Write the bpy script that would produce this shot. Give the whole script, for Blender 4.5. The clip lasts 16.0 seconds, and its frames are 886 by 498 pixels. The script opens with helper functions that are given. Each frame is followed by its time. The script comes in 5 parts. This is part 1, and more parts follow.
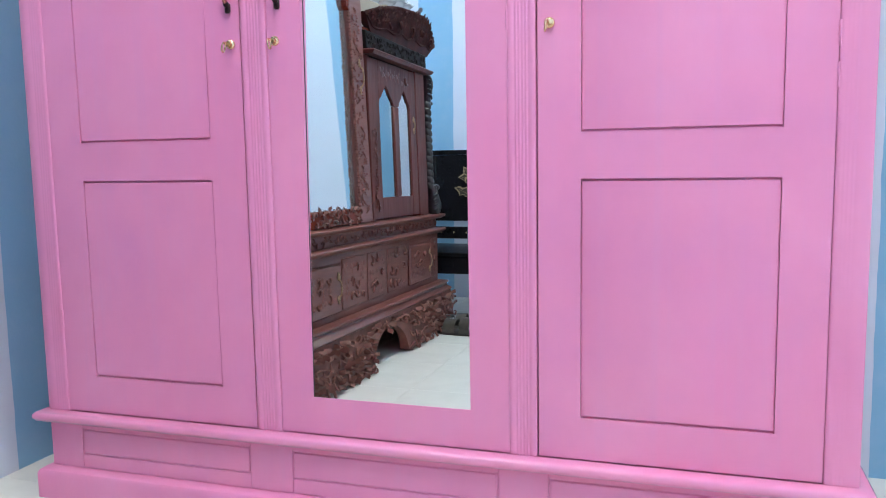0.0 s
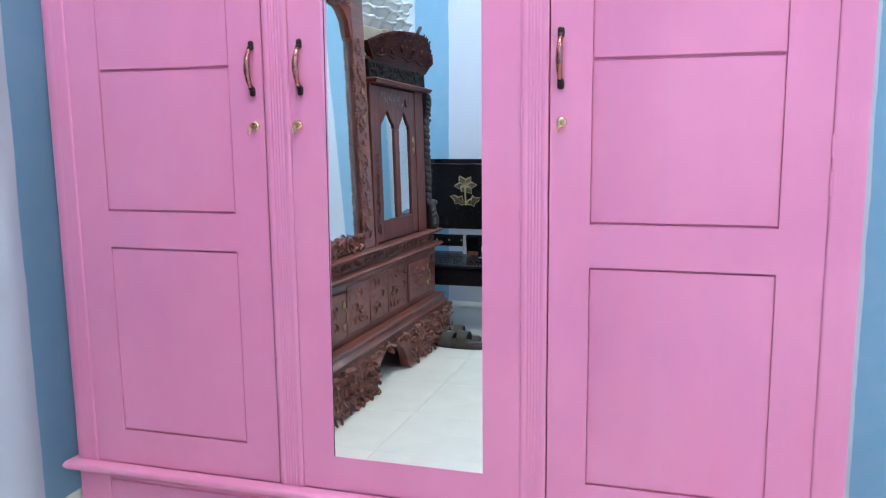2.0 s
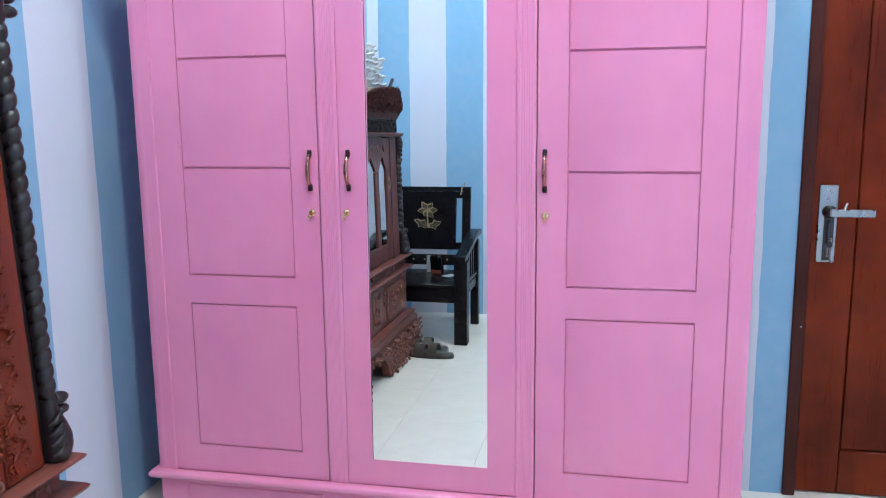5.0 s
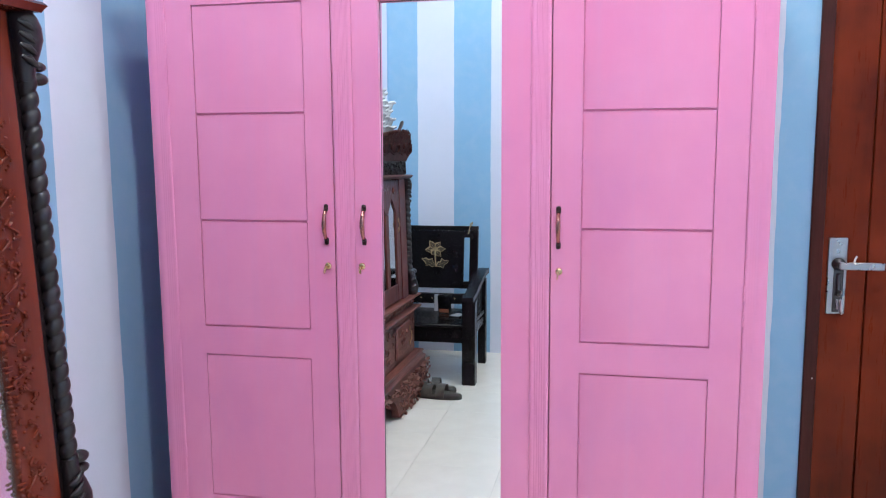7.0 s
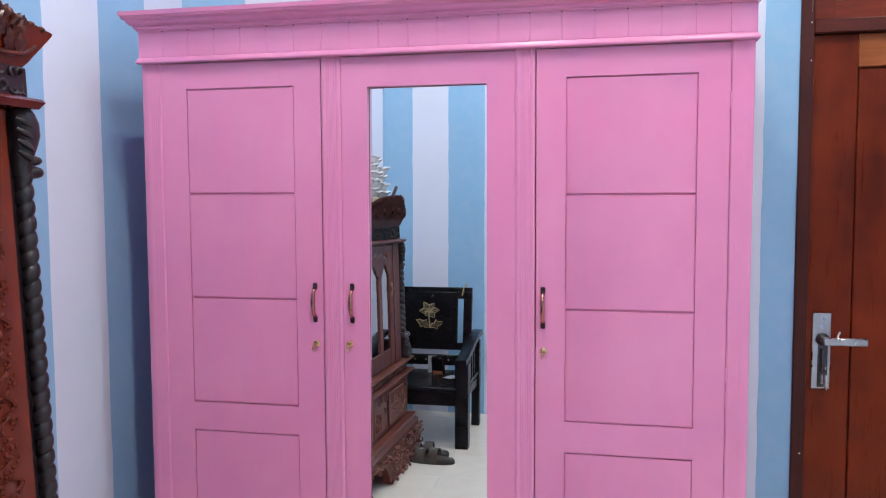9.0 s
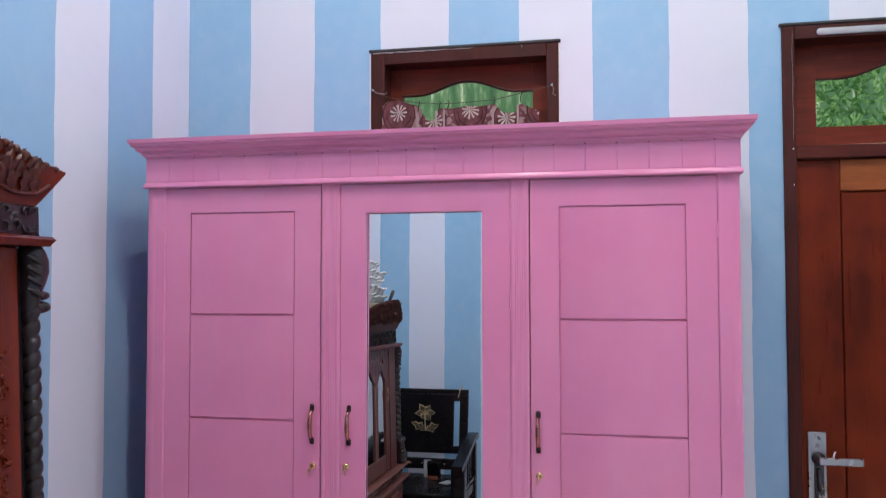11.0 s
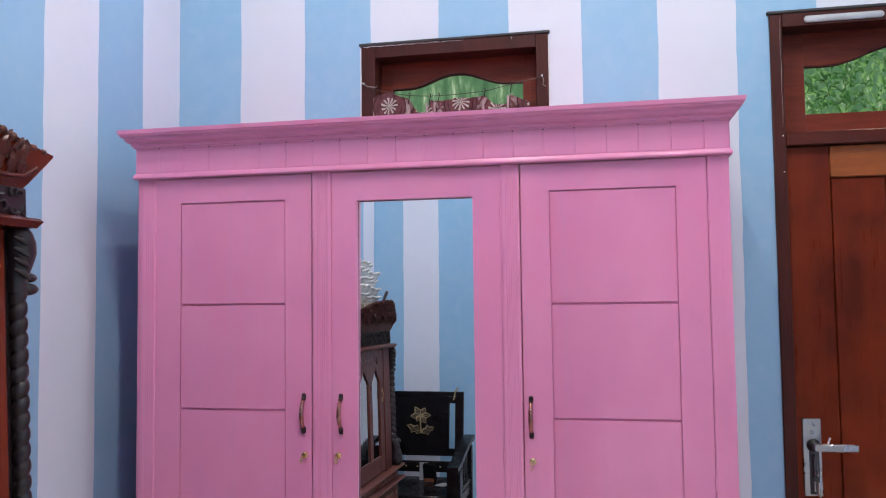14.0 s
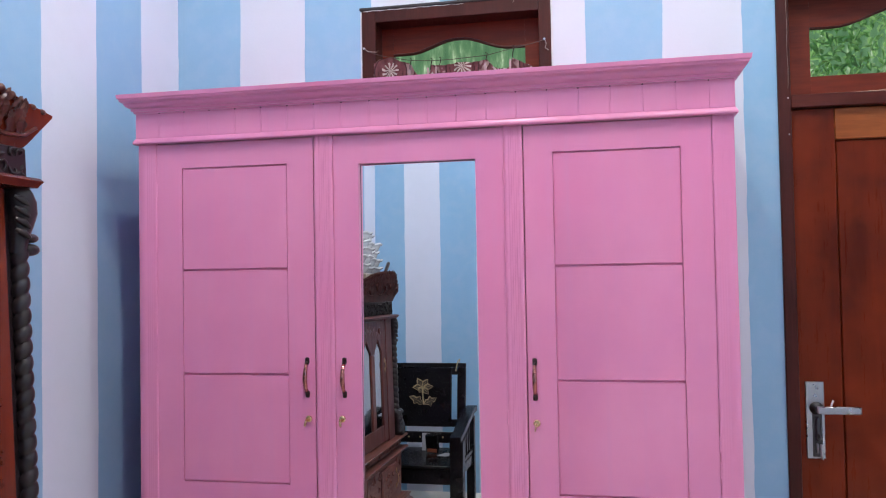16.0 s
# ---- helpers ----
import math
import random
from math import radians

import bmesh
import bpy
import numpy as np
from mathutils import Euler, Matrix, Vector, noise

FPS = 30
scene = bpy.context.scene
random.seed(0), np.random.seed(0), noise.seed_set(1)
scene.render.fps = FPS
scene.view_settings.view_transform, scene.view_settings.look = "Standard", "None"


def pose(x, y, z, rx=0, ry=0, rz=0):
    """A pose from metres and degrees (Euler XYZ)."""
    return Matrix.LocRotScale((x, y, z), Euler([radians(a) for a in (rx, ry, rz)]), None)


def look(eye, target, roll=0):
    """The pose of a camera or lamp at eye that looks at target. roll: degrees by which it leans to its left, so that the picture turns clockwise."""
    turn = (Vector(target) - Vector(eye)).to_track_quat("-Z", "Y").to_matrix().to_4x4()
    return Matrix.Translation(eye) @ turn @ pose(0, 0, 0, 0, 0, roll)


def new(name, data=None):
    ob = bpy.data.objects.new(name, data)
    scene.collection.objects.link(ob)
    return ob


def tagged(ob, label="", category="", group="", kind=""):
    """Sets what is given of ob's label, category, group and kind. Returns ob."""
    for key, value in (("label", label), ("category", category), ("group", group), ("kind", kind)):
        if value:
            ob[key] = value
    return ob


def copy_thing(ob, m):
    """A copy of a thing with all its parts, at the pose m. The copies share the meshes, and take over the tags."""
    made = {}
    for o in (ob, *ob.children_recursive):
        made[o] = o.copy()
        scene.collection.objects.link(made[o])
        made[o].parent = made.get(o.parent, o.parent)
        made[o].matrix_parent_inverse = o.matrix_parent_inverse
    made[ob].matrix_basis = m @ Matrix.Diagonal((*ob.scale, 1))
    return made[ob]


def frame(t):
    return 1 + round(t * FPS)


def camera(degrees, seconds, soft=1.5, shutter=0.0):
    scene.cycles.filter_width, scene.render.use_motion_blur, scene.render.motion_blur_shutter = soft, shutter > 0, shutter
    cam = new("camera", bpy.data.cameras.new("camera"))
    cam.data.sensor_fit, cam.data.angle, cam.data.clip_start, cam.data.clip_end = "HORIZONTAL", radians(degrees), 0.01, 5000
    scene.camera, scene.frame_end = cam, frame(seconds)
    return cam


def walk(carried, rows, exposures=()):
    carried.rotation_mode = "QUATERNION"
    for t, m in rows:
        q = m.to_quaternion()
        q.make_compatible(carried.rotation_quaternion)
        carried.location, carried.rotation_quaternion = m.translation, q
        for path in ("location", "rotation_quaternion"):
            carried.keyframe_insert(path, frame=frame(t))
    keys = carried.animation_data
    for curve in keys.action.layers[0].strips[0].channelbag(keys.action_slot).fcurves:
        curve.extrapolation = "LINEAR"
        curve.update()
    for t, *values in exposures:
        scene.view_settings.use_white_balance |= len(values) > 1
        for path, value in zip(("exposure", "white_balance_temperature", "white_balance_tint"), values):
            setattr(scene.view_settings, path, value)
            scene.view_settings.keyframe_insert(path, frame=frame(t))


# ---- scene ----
cam = camera(58.2, 16.0, soft=1.1, shutter=0.4)
PATH = [
    (0, (0.637, -1.528, 0.821), (0.031, 0.364, 0.592), -1.0),
    (0.5, (0.641, -1.527, 0.838), (0.033, 0.365, 0.621), -1.0),
    (1, (0.641, -1.525, 0.859), (0.034, 0.37, 0.655), -1.0),
    (1.5, (0.638, -1.505, 0.918), (0.032, 0.391, 0.73), -0.5),
    (2, (0.6, -1.617, 1.062), (0.032, 0.276, 0.759), -0.6),
    (2.5, (0.606, -1.842, 1.133), (0.097, 0.062, 0.797), -0.2),
    (3, (0.591, -1.993, 1.208), (0.155, -0.071, 0.868), 0.1),
    (3.5, (0.565, -2.147, 1.237), (0.178, -0.215, 0.895), -0.2),
    (4, (0.553, -2.202, 1.278), (0.167, -0.269, 0.938), -0.5),
    (6.5, (0.502, -2.24, 1.406), (0.096, -0.303, 1.122), -0.4),
    (7, (0.5, -2.25, 1.427), (0.095, -0.309, 1.168), -0.4),
    (7.5, (0.513, -2.257, 1.458), (0.108, -0.312, 1.233), -0.4),
    (8, (0.53, -2.264, 1.486), (0.125, -0.315, 1.294), -0.3),
    (10.5, (0.548, -2.304, 1.592), (0.147, -0.345, 1.592), -0.2),
    (11, (0.553, -2.321, 1.632), (0.157, -0.362, 1.71), -0.1),
    (11.5, (0.563, -2.326, 1.643), (0.178, -0.368, 1.772), -0.1),
    (12, (0.562, -2.32, 1.615), (0.18, -0.361, 1.747), -0.1),
    (12.5, (0.562, -2.317, 1.598), (0.179, -0.358, 1.731), -0.1),
    (13, (0.56, -2.311, 1.585), (0.176, -0.353, 1.716), -0.1),
    (13.5, (0.562, -2.311, 1.574), (0.179, -0.352, 1.695), -0.3),
    (14, (0.565, -2.31, 1.552), (0.18, -0.351, 1.663), -0.7),
    (14.5, (0.569, -2.311, 1.539), (0.185, -0.35, 1.642), -1.0),
    (15, (0.571, -2.305, 1.524), (0.184, -0.344, 1.607), -1.0),
    (15.5, (0.565, -2.301, 1.514), (0.179, -0.34, 1.583), -1.0),
    (16, (0.554, -2.298, 1.508), (0.167, -0.337, 1.564), -1.0),
]
EXPOSURES = [(0.0, 0.25, 6300, -7), (1.5, 0.24, 6300, -7), (2.0, 0.22, 6280, -8), (2.5, 0.21, 6250, -8), (3.0, 0.11, 6150, -8), (4.0, 0.10, 6150, -7), (6.5, 0.09, 6600, -2), (7.0, 0.07, 6680, 0), (8.0, -0.11, 6850, 3), (10.5, -0.44, 7200, 8), (11.0, -0.61, 7250, 8), (12.5, -0.53, 7250, 8), (14.0, -0.53, 7250, 8), (16.0, -0.38, 7150, 8)]
walk(cam, [(t, look(eye, target, roll)) for t, eye, target, roll in PATH], EXPOSURES)

# ---- world and lamps ----
world = bpy.data.worlds.new("world")
scene.world = world
world.use_nodes = True
_nt = world.node_tree
_sky = _nt.nodes.new("ShaderNodeTexSky")
_sky.sky_type, _sky.sun_disc = "NISHITA", False
_sky.sun_elevation, _sky.sun_rotation = radians(50), radians(150)
_nt.links.new(_sky.outputs[0], _nt.nodes["Background"].inputs[0])
_nt.nodes["Background"].inputs[1].default_value = 0.15

sun = new("sun", bpy.data.lights.new("sun", "SUN"))
sun.data.energy, sun.data.angle, sun.data.color = 4.5, radians(0.5), (1.0, 0.95, 0.86)
sun.matrix_world = look((3, 9, 12), (0.6, 1.6, 2.3))

COLD, NEUTRAL = (0.82, 0.92, 1.0), (0.95, 0.94, 0.99)
for place, watts, color in (((0.12, -1.11, 4.18), 160, NEUTRAL), ((1.18, -2.18, 4.80), 236, NEUTRAL), ((1.48, -0.65, 4.62), 130, COLD)):
    bulb = new("bulb", bpy.data.lights.new("bulb", "POINT"))
    bulb.data.energy, bulb.data.shadow_soft_size, bulb.data.color = watts, 0.04, color
    bulb.location = place

# Added cool fill lamp on the unseen east side; it stands for no known source.
side_fill = new("doorway_daylight", bpy.data.lights.new("doorway_daylight", "AREA"))
side_fill.data.shape, side_fill.data.size, side_fill.data.size_y = "RECTANGLE", 0.9, 2.0
side_fill.data.energy, side_fill.data.color = 9, (0.74, 0.84, 1.0)
side_fill.matrix_world = look((3.47, -1.4, 1.05), (0.0, -1.4, 1.05))


# ---- materials ----
class Nodes:
    """A Principled material with short ways to add nodes."""

    def __init__(self, name, base, rough=0.5, metal=0.0):
        self.mat = bpy.data.materials.new(name)
        self.mat.use_nodes = True
        self.nt = self.mat.node_tree
        self.p = self.nt.nodes["Principled BSDF"]
        self.set("Base Color", (*base, 1)), self.set("Roughness", rough), self.set("Metallic", metal)

    def set(self, socket, value):
        self.p.inputs[socket].default_value = value

    def add(self, kind, **values):
        n = self.nt.nodes.new(kind)
        for k, v in values.items():
            n.inputs[k.replace("_", " ")].default_value = v
        return n

    def link(self, a, b):
        self.nt.links.new(a, b)

    def coords(self, scale=(1, 1, 1)):
        c, m = self.add("ShaderNodeTexCoord"), self.add("ShaderNodeMapping", Scale=scale)
        self.link(c.outputs["Object"], m.inputs[0])
        return m.outputs[0]

    def noise(self, at, scale, detail=4.0, rough=0.55):
        n = self.add("ShaderNodeTexNoise", Scale=scale, Detail=detail, Roughness=rough)
        self.link(at, n.inputs["Vector"])
        return n.outputs["Fac"]

    def ramp(self, fac, *stops):
        n = self.add("ShaderNodeValToRGB")
        el = n.color_ramp.elements
        while len(el) < len(stops):
            el.new(0.5)
        for e, (pos, col) in zip(el, stops):
            e.position, e.color = pos, (*col, 1)
        self.link(fac, n.inputs[0])
        return n.outputs[0]

    def math(self, op, a, b=None):
        n = self.nt.nodes.new("ShaderNodeMath")
        n.operation = op
        for i, v in enumerate((a, b)):
            if v is None:
                continue
            if isinstance(v, (int, float)):
                n.inputs[i].default_value = v
            else:
                self.link(v, n.inputs[i])
        return n.outputs[0]

    def mix(self, fac, a, b, blend="MIX"):
        n = self.nt.nodes.new("ShaderNodeMix")
        n.data_type, n.blend_type = "RGBA", blend
        for key, v in ((0, fac), (6, a), (7, b)):
            if isinstance(v, (int, float)):
                n.inputs[key].default_value = v
            elif isinstance(v, tuple):
                n.inputs[key].default_value = (*v, 1)
            else:
                self.link(v, n.inputs[key])
        return n.outputs[2]

    def color(self, out):
        self.link(out, self.p.inputs["Base Color"])

    def bump(self, height, strength=0.2, distance=0.002):
        b = self.add("ShaderNodeBump", Strength=strength, Distance=distance)
        self.link(height, b.inputs["Height"])
        self.link(b.outputs[0], self.p.inputs["Normal"])


def tone(c, k):
    return tuple(min(1.0, v * k) for v in c)


def pink_paint(name, coat_weight):
    m = Nodes(name, (0.74, 0.243, 0.439), 0.28)
    brush = m.noise(m.coords((24, 24, 1.0)), 1.0, 4)
    cloud = m.noise(m.coords((1, 1, 0.7)), 3.6, 5, 0.6)
    c = m.ramp(cloud, (0.28, (0.69, 0.221, 0.408)), (0.5, (0.75, 0.243, 0.418)), (0.75, (0.785, 0.279, 0.449)))
    c = m.mix(m.ramp(brush, (0.35, (0, 0, 0)), (0.75, (0.16, 0.16, 0.16))), c, (0.68, 0.248, 0.418))
    worn = m.noise(m.coords((2.6, 2.6, 1.5)), 1.0, 3)
    c = m.mix(m.ramp(worn, (0.52, (0, 0, 0)), (0.70, (0.55,) * 3)), c, (0.78, 0.212, 0.398))
    streak = m.noise(m.coords((40, 40, 0.5)), 1.0, 3)
    c = m.mix(m.ramp(streak, (0.5, (0, 0, 0)), (0.75, (0.35,) * 3)), c, (0.69, 0.259, 0.449))
    m.color(c)
    m.bump(m.math("ADD", m.math("MULTIPLY", brush, 0.5), m.math("MULTIPLY", m.noise(m.coords(), 60, 3), 0.5)), 0.05, 0.001)
    m.set("Specular IOR Level", 0.38)
    coat = m.add("ShaderNodeBump", Strength=0.35, Distance=0.004)
    m.link(m.noise(m.coords((9, 30, 30)), 1.0, 4), coat.inputs["Height"])
    m.link(coat.outputs[0], m.p.inputs["Coat Normal"])
    m.set("Coat Weight", coat_weight), m.set("Coat Roughness", 0.07)
    return m.mat


def striped_wall(name, axis, start, blues=((0.225, 0.405, 0.59), (0.258, 0.44, 0.62)), whites=((0.595, 0.605, 0.70), (0.645, 0.65, 0.74))):
    """White and sky-blue stripes of 0.27 m, hand-painted along one axis; the first one is blue."""
    m = Nodes(name, (0.8, 0.8, 0.8), 0.6)
    at = m.coords()
    sep = m.add("ShaderNodeSeparateXYZ")
    m.link(at, sep.inputs[0])
    wob = m.math("MULTIPLY", m.math("SUBTRACT", m.noise(m.coords((0.3, 0.3, 1.0)), 5.0, 4), 0.5), 0.016)
    pos = m.math("DIVIDE", m.math("ADD", m.math("SUBTRACT", sep.outputs["XYZ".index(axis)], start), wob), 0.27)
    half = m.math("MULTIPLY", pos, 0.5)
    odd = m.math("GREATER_THAN", m.math("FRACT", half), 0.5)
    cloud, grain = m.noise(at, 1.4, 4), m.noise(at, 14, 5)
    blue = m.ramp(cloud, (0.3, blues[0]), (0.72, blues[1]))
    white = m.ramp(cloud, (0.3, whites[0]), (0.72, whites[1]))
    c = m.mix(odd, blue, white)
    c = m.mix(m.ramp(grain, (0.45, (0, 0, 0)), (0.8, (0.16,) * 3)), c, (0.50, 0.55, 0.62))
    m.color(c)
    m.bump(m.math("ADD", m.noise(at, 90, 4), m.math("MULTIPLY", m.noise(at, 9, 3), 2.0)), 0.12, 0.003)
    return m.mat


def wood(name, dark, light, rough=0.35, along="z", scale=1.0, streak=0.5, gloss=0.2, patch=0.3):
    m = Nodes(name, light, rough)
    s = {"z": (9, 9, 0.8), "x": (0.8, 9, 9), "y": (9, 0.8, 9)}[along]
    info = m.add("ShaderNodeObjectInfo")
    mp = m.add("ShaderNodeMapping", Scale=tuple(v * scale for v in s))
    c = m.add("ShaderNodeTexCoord")
    m.link(c.outputs["Object"], mp.inputs[0])
    off = m.nt.nodes.new("ShaderNodeVectorMath")
    off.operation = "ADD"
    m.link(mp.outputs[0], off.inputs[0])
    shift = m.nt.nodes.new("ShaderNodeCombineXYZ")
    for i in range(3):
        m.link(m.math("MULTIPLY", info.outputs["Random"], 17.0 + 5 * i), shift.inputs[i])
    m.link(shift.outputs[0], off.inputs[1])
    grain = m.noise(off.outputs[0], 2.6, 8, 0.62)
    fine = m.noise(off.outputs[0], 14.0, 6, 0.7)
    cloud = m.noise(m.coords(), 4.0, 3)
    col = m.ramp(grain, (0.28, dark), (0.52, tuple((a + b) / 2 for a, b in zip(dark, light))), (0.75, light))
    col = m.mix(m.ramp(fine, (0.4, (0, 0, 0)), (0.75, (streak,) * 3)), col, tone(dark, 0.7))
    col = m.mix(m.ramp(cloud, (0.4, (0, 0, 0)), (0.75, (patch,) * 3)), col, tone(light, 1.0 + 0.8 * patch))
    m.color(col)
    m.link(m.ramp(fine, (0.3, (rough * 0.8,) * 3), (0.8, (min(1, rough * 1.4),) * 3)), m.p.inputs["Roughness"])
    m.bump(m.math("ADD", grain, fine), 0.12, 0.0012)
    m.set("Specular IOR Level", gloss)
    return m.mat


def carved_wood(name, dark, light, rough=0.4, gloss=0.28):
    """Lacquered carving, lighter and browner on the raised parts."""
    m = Nodes(name, light, rough)
    at = m.coords()
    geo = m.add("ShaderNodeNewGeometry")
    n1, n2 = m.noise(at, 22, 5), m.noise(at, 130, 4)
    col = m.ramp(n1, (0.3, dark), (0.7, light))
    col = m.mix(m.ramp(geo.outputs["Pointiness"], (0.5, (0, 0, 0)), (0.6, (0.18,) * 3)), col, tone(light, 1.4))
    col = m.mix(m.ramp(n2, (0.5, (0, 0, 0)), (0.8, (0.2,) * 3)), col, tone(light, 1.3))
    m.color(col)
    m.bump(m.math("ADD", n1, n2), 0.25, 0.002)
    m.set("Specular IOR Level", gloss)
    return m.mat


def plain(name, base, rough=0.5, metal=0.0, vary=0.12, scale=12.0, bump=0.1):
    m = Nodes(name, base, rough, metal)
    at = m.coords()
    n1, n2 = m.noise(at, scale, 4), m.noise(at, scale * 9, 4)
    col = m.ramp(n1, (0.3, tone(base, 1 - vary)), (0.7, tone(base, 1 + vary)))
    m.color(m.mix(m.ramp(n2, (0.45, (0, 0, 0)), (0.8, (0.3,) * 3)), col, tone(base, 1 - 1.5 * vary)))
    m.link(m.ramp(n2, (0.3, (rough * 0.8,) * 3), (0.8, (min(1, rough * 1.25),) * 3)), m.p.inputs["Roughness"])
    m.bump(n2, bump, 0.001)
    return m.mat


def mirror_glass(name, base, rough=0.0):
    return Nodes(name, base, rough, 1.0).mat


def window_glass():
    m = Nodes("window_glass", (0.9, 0.98, 0.93), 0.02)
    m.set("Transmission Weight", 1.0), m.set("IOR", 1.05)
    return m.mat


def floor_tile():
    m = Nodes("cream_ceramic_tile", (0.74, 0.73, 0.69), 0.12)
    at = m.coords()
    info = m.add("ShaderNodeObjectInfo")
    c = m.ramp(m.noise(at, 7, 6, 0.65), (0.3, (0.72, 0.655, 0.58)), (0.7, (0.80, 0.735, 0.655)))
    c = m.mix(m.math("MULTIPLY", info.outputs["Random"], 0.25), c, (0.62, 0.605, 0.555))
    c = m.mix(m.ramp(m.noise(at, 55, 5), (0.55, (0, 0, 0)), (0.8, (0.12,) * 3)), c, (0.5, 0.48, 0.44))
    m.color(c)
    m.link(m.ramp(m.noise(at, 20, 4), (0.3, (0.10,) * 3), (0.8, (0.26,) * 3)), m.p.inputs["Roughness"])
    m.bump(m.noise(at, 6, 2), 0.02, 0.002)
    return m.mat


def curtain_cloth():
    """Pale rose cloth with brown medallions, each with a cream flower."""
    m = Nodes("flowered_cloth", (0.3, 0.1, 0.11), 0.85)
    at = m.coords()
    sep = m.add("ShaderNodeSeparateXYZ")
    m.link(at, sep.inputs[0])
    cell = m.math("DIVIDE", m.math("ADD", sep.outputs[0], 0.277), 0.1375)
    u = m.math("MULTIPLY", m.math("SUBTRACT", m.math("FRACT", cell), 0.5), 0.1375)
    small = m.math("GREATER_THAN", m.math("FRACT", m.math("MULTIPLY", cell, 0.5)), 0.5)
    v = m.math("ADD", m.math("SUBTRACT", sep.outputs[2], 2.268), m.math("MULTIPLY", small, 0.034))
    below = m.math("LESS_THAN", v, 0.0)
    # medallions, large and small in turn, drawn out downwards
    across = m.math("DIVIDE", u, m.math("SUBTRACT", 0.064, m.math("MULTIPLY", small, 0.016)))
    along = m.math("DIVIDE", v, m.math("ADD", 0.060, m.math("MULTIPLY", below, 0.022)))
    d = m.math("SQRT", m.math("ADD", m.math("MULTIPLY", across, across), m.math("MULTIPLY", along, along)))
    inside = m.math("LESS_THAN", d, 1.0)
    rim = m.math("MULTIPLY", inside, m.math("GREATER_THAN", d, 0.93))
    vein = m.math("MULTIPLY", m.math("LESS_THAN", d, 0.76), m.math("GREATER_THAN", d, 0.71))
    line = m.math("MAXIMUM", rim, m.math("MULTIPLY", vein, below))
    # pale flower with finger-like petals
    r = m.math("SQRT", m.math("ADD", m.math("MULTIPLY", u, u), m.math("MULTIPLY", v, v)))
    rays = m.math("SINE", m.math("ADD", m.math("MULTIPLY", m.math("ARCTAN2", v, u), 11.0), m.math("MULTIPLY", m.noise(at, 60, 2), 2.5)))
    petal_edge = m.math("SUBTRACT", m.math("MULTIPLY", r, 22.0), 0.45)
    reach = m.math("ADD", 0.027, m.math("MULTIPLY", m.noise(at, 45, 2), 0.013))
    burst = m.math("MULTIPLY", m.math("GREATER_THAN", rays, petal_edge), m.math("LESS_THAN", r, reach))
    dark = m.ramp(m.noise(at, 30, 4), (0.35, (0.150, 0.050, 0.060)), (0.7, (0.290, 0.105, 0.115)))
    pale = m.ramp(m.noise(at, 40, 4), (0.35, (0.40, 0.25, 0.25)), (0.7, (0.53, 0.37, 0.36)))
    tendril = m.ramp(m.noise(at, 17, 2), (0.44, (0, 0, 0)), (0.47, (1, 1, 1)), (0.55, (1, 1, 1)), (0.58, (0, 0, 0)))
    ground = m.mix(tendril, pale, (0.21, 0.075, 0.085))
    c = m.mix(inside, ground, dark)
    c = m.mix(line, c, (0.085, 0.028, 0.036))
    m.color(m.mix(burst, c, (0.70, 0.62, 0.58)))
    m.bump(m.noise(at, 400, 2), 0.3, 0.0008)
    return m.mat


def leaf_green():
    m = Nodes("leaf_green", (0.07, 0.2, 0.05), 0.45)
    geo = m.add("ShaderNodeNewGeometry")
    m.color(m.ramp(geo.outputs["Random Per Island"], (0.0, (0.14, 0.34, 0.15)), (0.6, (0.32, 0.56, 0.24)), (1.0, (0.56, 0.72, 0.40))))
    thin, both = m.add("ShaderNodeBsdfTranslucent"), m.add("ShaderNodeMixShader", Fac=0.5)
    thin.inputs[0].default_value = (0.36, 0.62, 0.30, 1)
    m.link(m.p.outputs[0], both.inputs[1]), m.link(thin.outputs[0], both.inputs[2])
    m.link(both.outputs[0], m.nt.nodes["Material Output"].inputs[0])
    return m.mat


def glowing_hedge_sheet():
    m = Nodes("glowing_garden_sheet", (0.04, 0.14, 0.06), 0.9)
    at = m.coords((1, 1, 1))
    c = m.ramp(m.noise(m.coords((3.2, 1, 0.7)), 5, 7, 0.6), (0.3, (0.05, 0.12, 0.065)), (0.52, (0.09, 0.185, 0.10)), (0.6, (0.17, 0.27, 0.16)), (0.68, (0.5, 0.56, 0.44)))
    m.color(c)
    # The sheet emits its own colour, so its daylight brightness is built in.
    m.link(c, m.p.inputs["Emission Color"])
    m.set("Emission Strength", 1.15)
    return m.mat


PINK = pink_paint("pink_paint", 0.08)
PINK_GLOSS = pink_paint("pink_paint_polished", 1.0)
DOOR_WOOD = wood("red_brown_door_wood", (0.060, 0.0076, 0.0030), (0.140, 0.0190, 0.0058), 0.30, "z", 0.5, 0.06, 0.14, 0.7)
RAIL_WOOD = wood("light_teak_rail", (0.16, 0.038, 0.012), (0.42, 0.12, 0.034), 0.32, "x")
FRAME_WOOD = wood("dark_frame_wood", (0.030, 0.0066, 0.0052), (0.076, 0.0165, 0.0120), 0.38, "z")
SASH_WOOD = wood("red_sash_wood", (0.07, 0.009, 0.005), (0.22, 0.032, 0.012), 0.4, "x")
BAR_WOOD = wood("red_brown_bar_wood", (0.042, 0.0075, 0.0052), (0.11, 0.021, 0.013), 0.36, "x")
MAHOGANY = wood("mahogany_lacquer", (0.074, 0.0098, 0.0045), (0.182, 0.0240, 0.0090), 0.22, "z", 0.6, 0.15, 0.24)
